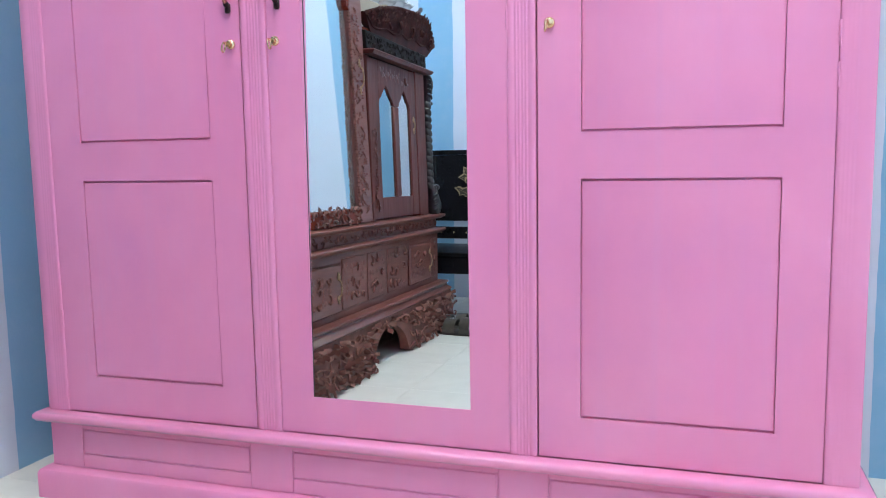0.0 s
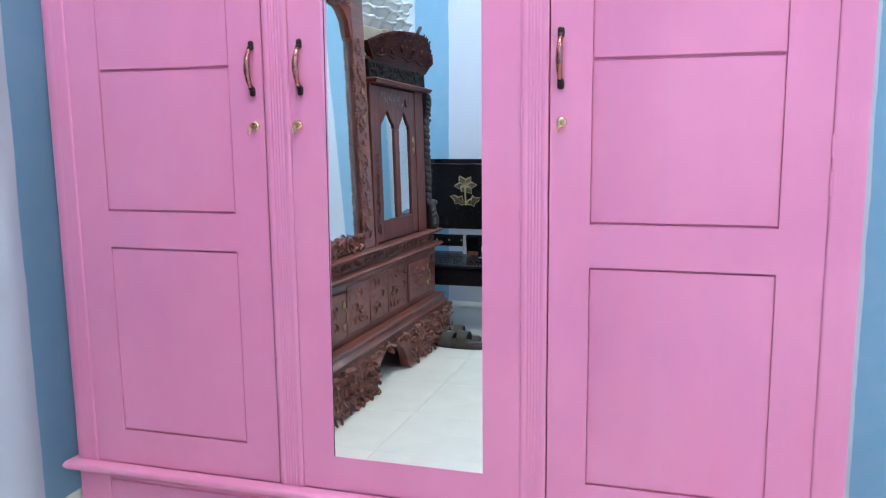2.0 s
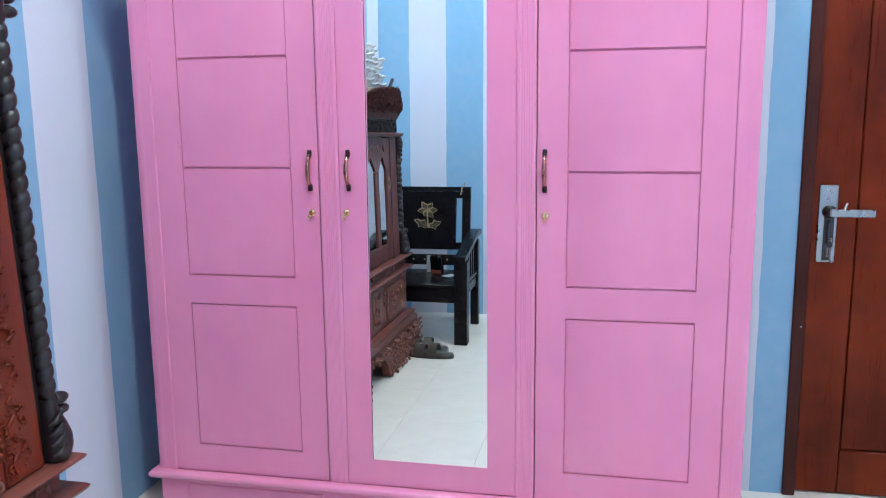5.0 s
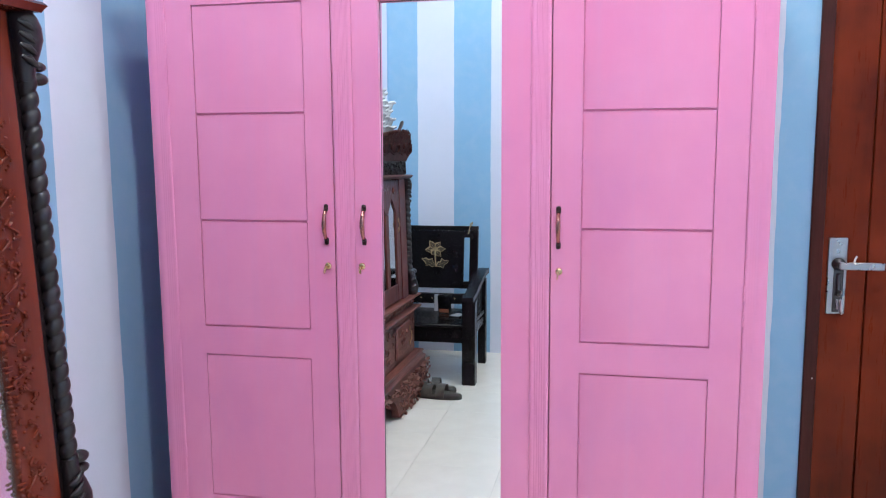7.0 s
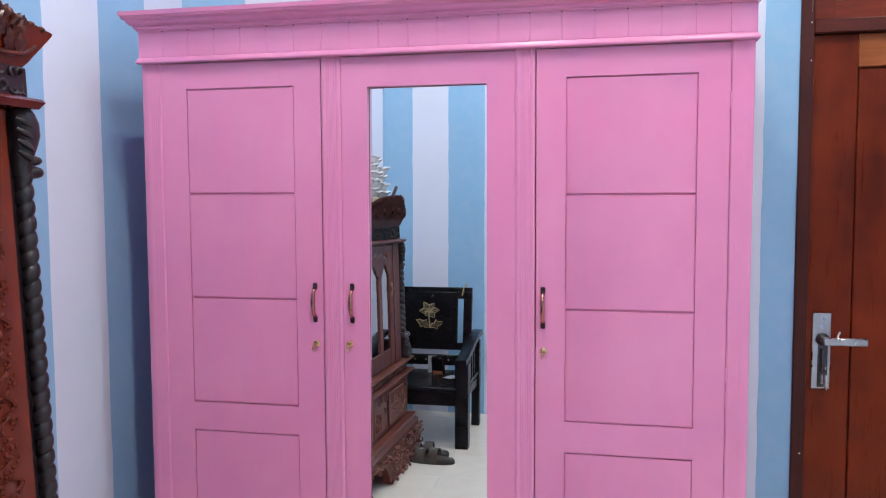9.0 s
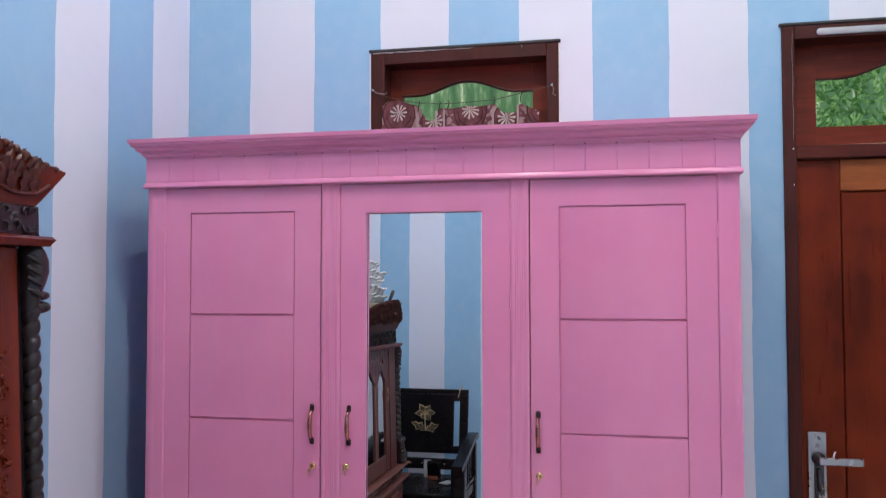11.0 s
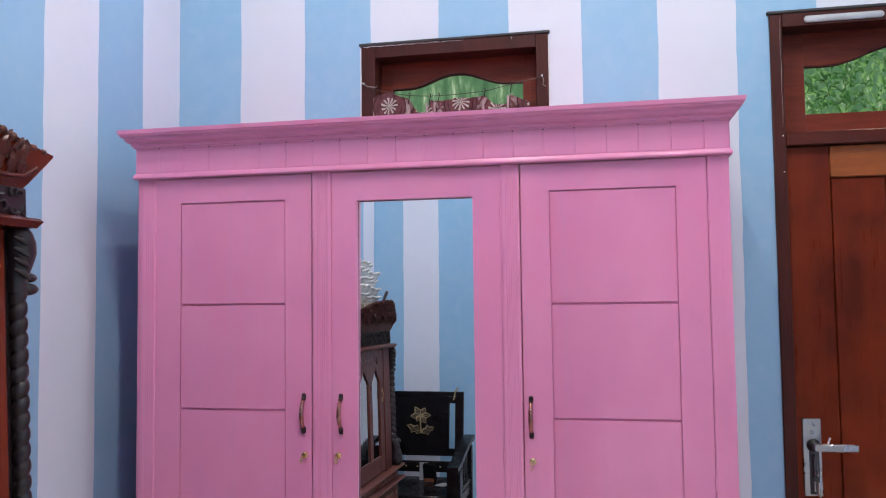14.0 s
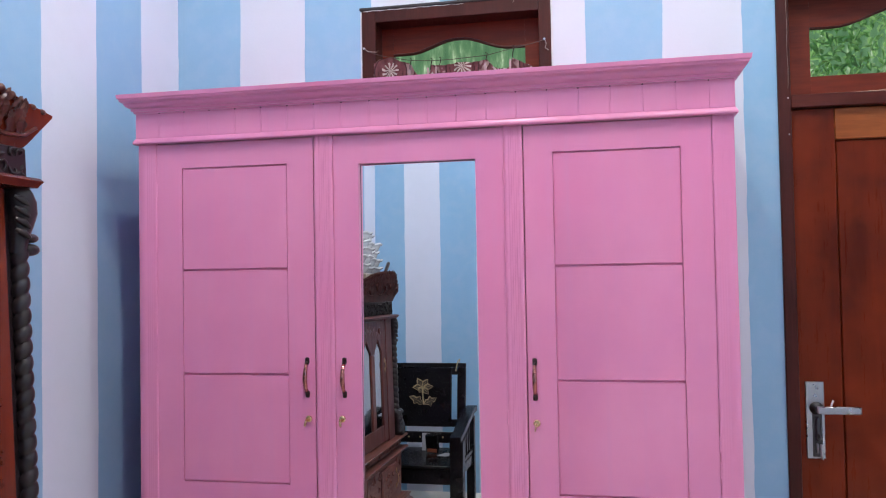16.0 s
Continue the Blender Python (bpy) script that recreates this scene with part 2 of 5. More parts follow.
LOW_WOOD = wood("brown_lacquer", (0.048, 0.0120, 0.0100), (0.118, 0.031, 0.0245), 0.42, "z", 0.6, 0.2, 0.22)
BASE_WOOD = wood("brown_mahogany", (0.08, 0.023, 0.017), (0.19, 0.058, 0.043), 0.36, "x", 0.6, 0.25, 0.45)
BASE_CARVED = carved_wood("carved_brown_mahogany", (0.058, 0.022, 0.017), (0.19, 0.070, 0.053), 0.55)
CARVED = carved_wood("carved_mahogany", (0.038, 0.0080, 0.0055), (0.115, 0.023, 0.0135), 0.28, 0.45)
CREST_CARVED = carved_wood("dark_red_cresting", (0.018, 0.0055, 0.0050), (0.058, 0.0150, 0.0130), 0.6, 0.12)
SOOTY_CARVED = carved_wood("sooty_black_carving", (0.005, 0.004, 0.004), (0.016, 0.012, 0.012), 0.6, 0.12)
DARK_CARVED = carved_wood("blackened_carving", (0.0070, 0.0042, 0.0050), (0.021, 0.0135, 0.0155), 0.30, 0.2)
BLACK = plain("black_lacquer", (0.007, 0.0065, 0.008), 0.25, vary=0.3, bump=0.06)
for dark, gloss in ((BLACK, 0.22), (DARK_CARVED, 0.42)):
    dark.node_tree.nodes["Principled BSDF"].inputs["Specular IOR Level"].default_value = gloss
DIM_GOLD = plain("dull_gold_wash", (0.034, 0.024, 0.014), 0.5, vary=0.4, scale=50)
GOLD = plain("gold_paint", (0.36, 0.27, 0.14), 0.5, vary=0.35, scale=60)
BRASS = plain("polished_brass", (0.78, 0.56, 0.33), 0.22, 1.0, vary=0.1)
PALE_BRASS = plain("pale_brass", (0.76, 0.53, 0.31), 0.25, 1.0, vary=0.1)
DULL_BRASS = plain("tarnished_brass", (0.30, 0.20, 0.115), 0.35, 0.85, vary=0.3, scale=60)
BRONZE = plain("dark_bronze", (0.035, 0.016, 0.018), 0.35, 0.6, vary=0.3)
COPPER = plain("copper_grip", (0.42, 0.17, 0.15), 0.26, 1.0, vary=0.12)
STEEL = plain("brushed_steel", (0.53, 0.515, 0.51), 0.30, 1.0, vary=0.03, scale=3, bump=0.004)
DARK_STEEL = plain("dark_steel", (0.10, 0.095, 0.10), 0.35, 0.8)
MIRROR = mirror_glass("mirror_silver", (0.93, 0.965, 0.975))
CABINET_MIRROR = Nodes("dusty_mirror_silver", (0.74, 0.80, 0.81), 0.02, 0.9).mat
DARK_GLASS = mirror_glass("mirrored_cabinet_glass", (0.50, 0.57, 0.58), 0.05)
GLASS = window_glass()
TILE = floor_tile()
GROUT = plain("pale_grout", (0.66, 0.64, 0.58), 0.9)
CLOTH = curtain_cloth()
LEAF = leaf_green()
HEDGE_GLOW = glowing_hedge_sheet()
CERAMIC = plain("white_ceramic", (0.62, 0.62, 0.62), 0.25, vary=0.06)
CARDBOARD = plain("tan_cardboard", (0.36, 0.30, 0.23), 0.8)
RUBBER = plain("brown_rubber", (0.032, 0.028, 0.025), 0.6, vary=0.25, scale=40)
STRAP = plain("olive_grey_strap", (0.062, 0.053, 0.043), 0.38, vary=0.25, scale=50)
PAPER = plain("white_paper", (0.72, 0.72, 0.72), 0.7, vary=0.05)
# Copy of the white paper with the chair's shade put into its colour.
SHADED_PAPER = plain("shaded_grey_paper", (0.30, 0.30, 0.33), 0.7, vary=0.05)
ORANGE = plain("orange_print", (0.30, 0.09, 0.04), 0.5)
TAB_CLOTH = plain("pale_tab_cloth", (0.42, 0.30, 0.30), 0.85)
DARK_CORD = plain("dark_cord", (0.07, 0.055, 0.045), 0.8)
CORD = plain("grey_cord", (0.24, 0.21, 0.18), 0.8)
# Colour of the unseen ceiling, set dark to hold back bounced light.
CEILING = plain("darkened_unseen_ceiling", (0.10, 0.085, 0.075), 0.8, vary=0.03, scale=2)
CONCRETE = plain("bare_concrete", (0.3, 0.29, 0.27), 0.9, scale=5)
PLASTER = plain("white_plaster_edge", (0.6, 0.6, 0.62), 0.8)
# Near-black for strips that stand in for narrow shadow lines.
SHADE_LINE = plain("painted_shade_line", (0.03, 0.028, 0.03), 0.7, scale=30)
FOAM = plain("white_foam_strip", (0.34, 0.35, 0.37), 0.6, vary=0.08)
# One paint: north copy darkened, side copy brightened, to even out lamp light.
WALL_DIMMED = striped_wall("striped_wall_paint_dimmed", "X", -1.10, ((0.212, 0.390, 0.552), (0.243, 0.422, 0.580)), ((0.545, 0.560, 0.632), (0.590, 0.600, 0.668)))
WALL_SOUTH = striped_wall("striped_wall_paint_south", "X", -1.147)
WALL_BRIGHTENED = striped_wall("striped_wall_paint_brightened", "Y", 0.095 - 0.54 * 20, ((0.234, 0.410, 0.605), (0.268, 0.445, 0.635)), ((0.605, 0.615, 0.720), (0.655, 0.660, 0.760)))


# ---- mesh helpers ----
def box(bm, x0, x1, y0, y1, z0, z1, bevel=0.0):
    made = bmesh.ops.create_cube(bm, size=1.0)["verts"]
    for v in made:
        v.co = Vector(((x0 + x1) / 2 + v.co.x * (x1 - x0), (y0 + y1) / 2 + v.co.y * (y1 - y0), (z0 + z1) / 2 + v.co.z * (z1 - z0)))
    if bevel:
        edges = list({e for v in made for e in v.link_edges})
        bmesh.ops.bevel(bm, geom=edges, offset=bevel, segments=1, profile=0.5, affect="EDGES")
    return bm


def boxed(*args, bevel=0.0):
    return box(bmesh.new(), *args, bevel=bevel)


def rings(bm, loops, close=True, caps=True):
    """Skin loops of places, one after another."""
    rows = [[bm.verts.new(p) for p in loop] for loop in loops]
    n = len(rows[0])
    for a, b in zip(rows, rows[1:]):
        for i in range(n if close else n - 1):
            bm.faces.new((a[i], a[(i + 1) % n], b[(i + 1) % n], b[i]))
    if caps and close:
        bm.faces.new(rows[0][::-1])
        bm.faces.new(rows[-1])
    return bm


def tube(bm, points, radius, sides=8):
    """A round bar along points; radius is a number or one for each point."""
    pts = [Vector(p) for p in points]
    rad = radius if isinstance(radius, (list, tuple)) else [radius] * len(pts)
    loops, side = [], None
    for i, p in enumerate(pts):
        ahead = (pts[min(i + 1, len(pts) - 1)] - pts[max(i - 1, 0)]).normalized()
        if side is None:
            side = ahead.orthogonal().normalized()
        side = (side - ahead * side.dot(ahead)).normalized()
        up = ahead.cross(side)
        loops.append([p + rad[i] * (math.cos(a) * side + math.sin(a) * up) for a in (math.tau * k / sides for k in range(sides))])
    return rings(bm, loops)


def lathe(bm, profile, place=(0, 0, 0), turn=None, sides=24):
    """Turn (radius, height) pairs about z."""
    m = Matrix.Translation(place) @ (turn or Matrix.Identity(4))
    loops = [[m @ Vector((max(r, 1e-4) * math.cos(math.tau * k / sides), max(r, 1e-4) * math.sin(math.tau * k / sides), h)) for k in range(sides)] for r, h in profile]
    return rings(bm, loops)


def surround(bm, xl, xr, yf, yb, profile):
    """Run a closed profile (out, z) round the left side, the front (towards -y) and the right side of a body."""
    path = (lambda o: (xl - o, yb), lambda o: (xl - o, yf - o), lambda o: (xr + o, yf - o), lambda o: (xr + o, yb))
    return rings(bm, [[(*at(o), z) for o, z in profile] for at in path])


def ball(bm, place, size, turn=None, u=8, v=6):
    m = Matrix.Translation(place) @ (turn or Matrix.Identity(4)) @ Matrix.Diagonal((*size, 1))
    at = lambda i, k: m @ Vector((math.sin(math.pi * i / v) * math.cos(math.tau * k / u), math.sin(math.pi * i / v) * math.sin(math.tau * k / u), math.cos(math.pi * i / v)))
    rows = [[bm.verts.new(at(i, k)) for k in range(u)] for i in range(1, v)]
    top, low = bm.verts.new(at(0, 0)), bm.verts.new(at(v, 0))
    for a, b in zip(rows, rows[1:]):
        for k in range(u):
            bm.faces.new((a[k], b[k], b[(k + 1) % u], a[(k + 1) % u]))
    for k in range(u):
        bm.faces.new((top, rows[0][k], rows[0][(k + 1) % u]))
        bm.faces.new((low, rows[-1][(k + 1) % u], rows[-1][k]))
    return bm


ROUND = set("handle handle_foot carving pull pull_end column column_foot column_head string hook key_bow glazing_bead cord_end lock hinge rose gold_dot crest skirt latch_pin nail screw strap sole footbed cloth dish screwdriver cord_loop painted_flower painted_leaf".split())


def mesh_of(name, bm, material, smooth=True, angle=None):
    angle = angle or (65 if name in ROUND else 40)
    bmesh.ops.recalc_face_normals(bm, faces=bm.faces)
    me = bpy.data.meshes.new(name)
    bm.to_mesh(me)
    bm.free()
    me.materials.append(material)
    if smooth:
        me.shade_smooth()
        me.set_sharp_from_angle(angle=radians(angle))
    return me


def part(name, bm, material, parent, label="", smooth=True, angle=None):
    ob = new(name, mesh_of(name, bm, material, smooth, angle))
    ob.parent = parent
    return tagged(ob, label)


def thing(name, label, category, group="", m=None):
    ob = new(name)
    if m:
        ob.matrix_basis = m
    return tagged(ob, label, category, group)


def solid(name, bm, material, label, category, group="", kind="", smooth=True):
    return tagged(new(name, mesh_of(name, bm, material, smooth)), label, category, group, kind)


def structure(name, bm, material, label, category, smooth=False):
    return tagged(new(name, mesh_of(name, bm, material, smooth)), label, category, kind="structure")


# ---- the room ----
WEST, EAST, NORTH, SOUTH, TOP = -1.10, 3.4, 0.63, -3.44, 5.00


def wall_with_openings(x0, x1, y0, y1, top, openings):
    """A wall along x, cut by openings (x0, x1, z0, z1) into upright pieces that meet without gaps."""
    bm = bmesh.new()
    at = x0
    for a, b, lo, hi in openings:
        box(bm, at, a, y0, y1, 0, top)
        if lo > 0:
            box(bm, a, b, y0, y1, 0, lo)
        box(bm, a, b, y0, y1, hi, top)
        at = b
    box(bm, at, x1, y0, y1, 0, top)
    return bm


WIN = (-0.325, 0.395, 1.0, 2.515)
DOOR = (1.171, 2.08, 0.0, 2.52)
structure("wall_north", wall_with_openings(WEST, EAST, NORTH, NORTH + 0.15, TOP, (WIN, DOOR)), WALL_DIMMED, "wall painted in white and sky-blue upright stripes", "wall")
structure("wall_south", boxed(WEST, EAST, SOUTH - 0.15, SOUTH, 0, TOP), WALL_SOUTH, "wall painted in white and sky-blue upright stripes", "wall")
structure("wall_west", boxed(WEST - 0.15, WEST, SOUTH - 0.15, NORTH + 0.15, 0, TOP), WALL_BRIGHTENED, "side wall painted in white and sky-blue stripes", "wall")
# Unseen east wall; its opening is made up to hold the fill lamp.
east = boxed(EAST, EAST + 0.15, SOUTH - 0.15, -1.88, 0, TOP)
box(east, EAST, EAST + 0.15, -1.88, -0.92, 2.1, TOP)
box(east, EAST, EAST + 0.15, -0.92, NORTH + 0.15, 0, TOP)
structure("wall_east", east, WALL_BRIGHTENED, "unseen side wall in white and sky-blue stripes with an opening added for the fill lamp", "wall")
structure("ceiling", boxed(WEST - 0.15, EAST + 0.15, SOUTH - 0.15, NORTH + 0.15, TOP, TOP + 0.1), CEILING, "unseen ceiling, kept dark brown to cut bounced light", "ceiling")
floor = structure("floor", boxed(WEST - 0.15, EAST + 0.15, SOUTH - 0.15, NORTH + 0.15, -0.12, -0.004), GROUT, "floor of cream glossy ceramic tiles", "floor")


# ---- window over the wardrobe ----
def arch_top(x0, x1, z_low, z_high, steps=20):
    """The S-curved top of a small light: flat ends, swelling to a round middle."""
    out = []
    for i in range(steps + 1):
        f = i / steps
        k = min(1.0, max(0.0, (abs(f - 0.5) - 0.02) / 0.36))
        out.append((x0 + f * (x1 - x0), z_high - (z_high - z_low) * (3 * k * k - 2 * k ** 3)))
    return out


def plate_under(bm, y0, y1, edge, z_top):
    """Board between the curved edge below and a level top."""
    front, back = [[bm.verts.new((u, y, v)) for u, v in edge] for y in (y0, y1)]
    tf, tb = [[bm.verts.new((u, y, z_top)) for u, v in edge] for y in (y0, y1)]
    for i in range(len(edge) - 1):
        bm.faces.new((front[i], front[i + 1], tf[i + 1], tf[i]))
        bm.faces.new((back[i], back[i + 1], tb[i + 1], tb[i]))
        bm.faces.new((front[i], front[i + 1], back[i + 1], back[i]))
        bm.faces.new((tf[i], tf[i + 1], tb[i + 1], tb[i]))
    bm.faces.new((front[0], tf[0], tb[0], back[0]))
    bm.faces.new((front[-1], tf[-1], tb[-1], back[-1]))
    return bm


window = structure("window_1", boxed(-0.325, -0.270, 0.618, 0.765, 1.0, 2.512, bevel=0.003), FRAME_WOOD, "dark brown wooden window with a curved glass light", "window", True)
part("window_frame", boxed(0.350, 0.395, 0.618, 0.765, 1.0, 2.512, bevel=0.003), FRAME_WOOD, window)
part("window_frame", boxed(-0.2695, 0.3495, 0.6182, 0.765, 2.464, 2.512, bevel=0.001), FRAME_WOOD, window)
part("window_sill", boxed(-0.325, 0.395, 0.600, 0.765, 0.96, 1.0, bevel=0.003), FRAME_WOOD, window)
sash_edge = arch_top(-0.222, 0.292, 2.361, 2.408)
part("sash_rail", plate_under(bmesh.new(), 0.712, 0.744, sash_edge, 2.4635), SASH_WOOD, window, "red-brown sash rail with a curved lower edge", angle=30)
part("sash_stile", boxed(-0.2695, -0.2222, 0.712, 0.744, 1.002, 2.4635), SASH_WOOD, window)
part("sash_stile", boxed(0.2922, 0.3495, 0.712, 0.744, 1.002, 2.4635), SASH_WOOD, window)
part("sash_rail", boxed(-0.222, 0.292, 0.712, 0.744, 1.002, 1.10, bevel=0.002), SASH_WOOD, window)
bead = tube(bmesh.new(), [(u, 0.7105, v - 0.003) for u, v in sash_edge], 0.0055, 6)
part("glazing_bead", bead, FRAME_WOOD, window)
pane = part("pane", boxed(-0.222, 0.292, 0.728, 0.732, 1.1, 2.416), GLASS, window, "clear green-tinted pane")
pane.visible_shadow = False
structure("trim_plaster", box(boxed(-0.331, -0.326, 0.621, 0.64, 1.0, 2.508), 0.3955, 0.401, 0.624, 0.64, 1.0, 2.508), PLASTER, "ragged white plaster edge beside a window frame", "trim")
# Dark strip drawn where a shadow line runs along the window head.
structure("trim", boxed(-0.333, 0.403, 0.614, 0.635, 2.513, 2.523, bevel=0.002), SHADE_LINE, "dark strip standing for the shadow line over a window frame", "trim")

ragged = tube(bmesh.new(), [(-0.318 + 0.018 * i, 0.6165, 2.5085 - 0.0012 * math.sin(i * 1.9)) for i in range(23)], [0.0004 + 0.0016 * abs(math.sin(i * 1.3)) * (1 - i / 26) for i in range(23)], 6)
part("paint_streak", ragged, PLASTER, window, "ragged white paint line")
part("cord_end", tube(bmesh.new(), [(0.257, 0.616, 2.509), (0.262, 0.612, 2.503), (0.259, 0.613, 2.497)], 0.0016, 6), CORD, window)

# ---- room door with its transom light ----
door = structure("door_1", boxed(1.171, 1.213, 0.618, 0.775, 0.0, 2.518, bevel=0.003), FRAME_WOOD, "closed red-brown wooden door with a glazed transom", "door", True)
part("door_frame", boxed(2.032, 2.08, 0.618, 0.775, 0.0, 2.518, bevel=0.003), FRAME_WOOD, door)
part("door_frame", boxed(1.2135, 2.0315, 0.6182, 0.775, 2.4715, 2.518, bevel=0.001), FRAME_WOOD, door)
part("transom_bar", boxed(1.214, 2.031, 0.626, 0.765, 2.052, 2.098, bevel=0.003), BAR_WOOD, door)
part("door_stop", boxed(1.214, 2.031, 0.6915, 0.765, 2.02, 2.0545), FRAME_WOOD, door)
for a, b in ((1.2135, 1.236), (2.013, 2.0315)):
    part("door_stop", boxed(a, b, 0.6915, 0.765, 0.0, 2.0195), FRAME_WOOD, door)
tr_edge = arch_top(1.302, 1.956, 2.350, 2.412)
part("transom_rail", plate_under(bmesh.new(), 0.715, 0.745, tr_edge, 2.471), SASH_WOOD, door, angle=30)
part("transom_rail", boxed(1.302, 1.956, 0.715, 0.745, 2.0985, 2.176), SASH_WOOD, door)
part("transom_stile", boxed(1.2135, 1.3018, 0.715, 0.745, 2.0985, 2.471), SASH_WOOD, door)
part("transom_stile", boxed(1.9562, 2.0315, 0.715, 0.745, 2.0985, 2.471), SASH_WOOD, door)
part("glazing_bead", tube(bmesh.new(), [(u, 0.713, v - 0.003) for u, v in tr_edge], 0.0045, 6), FRAME_WOOD, door)
pane = part("pane", boxed(1.302, 1.956, 0.730, 0.734, 2.176, 2.42), GLASS, door, "clear green-tinted pane")
pane.visible_shadow = False
leaf = part("door_leaf", boxed(1.2155, 2.029, 0.672, 0.69, 0.006, 2.050), DOOR_WOOD, door, "red-brown varnished plank leaf")
part("stile", boxed(1.2155, 1.3595, 0.655, 0.6725, 0.006, 2.050, bevel=0.003), DOOR_WOOD, leaf)
part("stile", boxed(1.909, 2.029, 0.655, 0.6725, 0.006, 2.050, bevel=0.003), DOOR_WOOD, leaf)
part("top_rail", boxed(1.3605, 1.908, 0.655, 0.6725, 1.940, 2.050, bevel=0.003), RAIL_WOOD, leaf, "lighter honey-brown top rail")
part("bottom_rail", boxed(1.3605, 1.908, 0.655, 0.6725, 0.006, 0.165, bevel=0.003), DOOR_WOOD, leaf)
for a, b in ((1.3655, 1.5375), (1.5385, 1.7195), (1.7205, 1.9025)):
    part("plank", boxed(a, b, 0.662, 0.6725, 0.170, 1.935, bevel=0.003), DOOR_WOOD, leaf)
plate = part("lock_plate", boxed(1.237, 1.297, 0.646, 0.6555, 0.843, 1.106, bevel=0.002), STEEL, door, "brushed steel lock plate")
part("rose", lathe(bmesh.new(), ((0.0, 0.0), (0.022, 0.0), (0.022, 0.010), (0.014, 0.016), (0.012, 0.042), (0.0, 0.042)), (1.270, 0.6465, 1.016), Matrix.Rotation(radians(90), 4, "X")), DARK_STEEL, plate)
part("lever", boxed(1.262, 1.401, 0.594, 0.606, 1.003, 1.029, bevel=0.003), STEEL, plate, "flat brushed steel lever")
part("screw", lathe(bmesh.new(), ((0.0, 0.0), (0.005, 0.0), (0.004, 0.002), (0.0, 0.002)), (1.262, 0.6465, 1.090), Matrix.Rotation(radians(90), 4, "X"), 12), STEEL, plate)
# One dark plate for the keyhole inset and the shadow under the lever.
part("keyhole_plate", boxed(1.256, 1.288, 0.6435, 0.6465, 0.850, 1.012, bevel=0.001), DARK_STEEL, plate, "dark inset plate that also stands for the lever's shadow")
part("cylinder", boxed(1.264, 1.281, 0.632, 0.644, 0.905, 0.985, bevel=0.004), DARK_STEEL, plate, "dark lock cylinder")
key = part("key", boxed(1.270, 1.274, 0.602, 0.636, 0.918, 0.930, bevel=0.001), STEEL, plate)
part("key_bow", boxed(1.268, 1.277, 0.594, 0.608, 0.858, 0.902, bevel=0.003), STEEL, plate)
part("key_bow", boxed(1.276, 1.280, 0.604, 0.622, 0.848, 0.884, bevel=0.001), STEEL, plate)
part("key_bow", boxed(1.262, 1.267, 0.610, 0.624, 0.866, 0.900, bevel=0.001), STEEL, plate)
part("latch_pin", tube(bmesh.new(), [(1.306, 0.600, 1.028), (1.309, 0.600, 1.040), (1.314, 0.600, 1.050)], 0.0032, 6), PAPER, plate)
# The same drawn shadow line, over the door head.
structure("trim_door", boxed(1.163, 2.088, 0.614, 0.634, 2.519, 2.529, bevel=0.002), SHADE_LINE, "dark strip standing for the shadow line over a door frame", "trim")
strip = rings(bmesh.new(), [[(x + r * math.cos(a), y, 2.4915 + r * math.sin(a)) for x, r, a in [(1.296, q, math.pi / 2 + math.pi * i / 8) for i in range(9)] + [(1.531, q, -math.pi / 2 + math.pi * i / 8) for i in range(9)]] for y, q in ((0.6182, 0.0115), (0.613, 0.0115), (0.611, 0.009))])
paint = tube(bmesh.new(), [(1.2045 + 0.0012 * math.sin(z * 41), 0.6172, z) for z in (2.505 - 0.035 * i for i in range(12))], [0.0003 + 0.0007 * abs(math.sin(i * 2.3)) for i in range(12)], 6)
part("paint_streak", paint, CORD, door, "thin pale paint streak")
solid("foam_strip", strip, FOAM, "white foam strip stuck to the dark door head", "foam strip")
for x, z in ((1.203, 2.086), (1.204, 1.96), (1.199, 0.62)):
    solid("nail", lathe(bmesh.new(), ((0.0, 0.0), (0.0028, 0.0), (0.002, 0.002), (0.0, 0.003)), (x, 0.6185, z), Matrix.Rotation(radians(90), 4, "X"), 10), PAPER, "small bright nail head in the dark door frame", "nail", "nails in the door frame")

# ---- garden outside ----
# Self-lit sheet standing in for sunlit garden greenery.
structure("backdrop", boxed(-3.0, 5.0, 3.2, 3.25, 0.0, 3.7), HEDGE_GLOW, "glowing backdrop of green garden foliage far behind the panes", "backdrop")
bm = bmesh.new()
rnd = random.Random(4)
for _ in range(6500):
    c = Vector((rnd.uniform(0.95, 2.9), rnd.uniform(1.0, 1.9), rnd.uniform(1.9, 3.1)))
    m = Matrix.Translation(c) @ Euler((rnd.uniform(-1.2, 1.2), rnd.uniform(-1.2, 1.2), rnd.uniform(0, 6.3))).to_matrix().to_4x4()
    l, w = rnd.uniform(0.014, 0.038), rnd.uniform(0.006, 0.014)
    v = [bm.verts.new(m @ Vector(p)) for p in ((-l, 0, 0), (-0.55 * l, -0.8 * w, 0.003), (0.1 * l, -w, 0.003), (l, 0, -0.012), (0.1 * l, w, 0.003), (-0.55 * l, 0.8 * w, 0.003), (-0.1 * l, 0, -0.004))]
    for i in range(6):
        bm.faces.new((v[i], v[(i + 1) % 6], v[6]))
tagged(solid("garden_foliage", bm, LEAF, "bright green leafy bushes seen through the panes", "foliage"), kind="stuff")
structure("ground", boxed(-60, 60, -60, 60, -0.3, -0.125), CONCRETE, "bare ground outside the house", "ground")


# ---- the pink wardrobe ----
wardrobe = thing("wardrobe", "three-door wardrobe in glossy pink paint with a middle mirror", "wardrobe")
BACK = 0.60
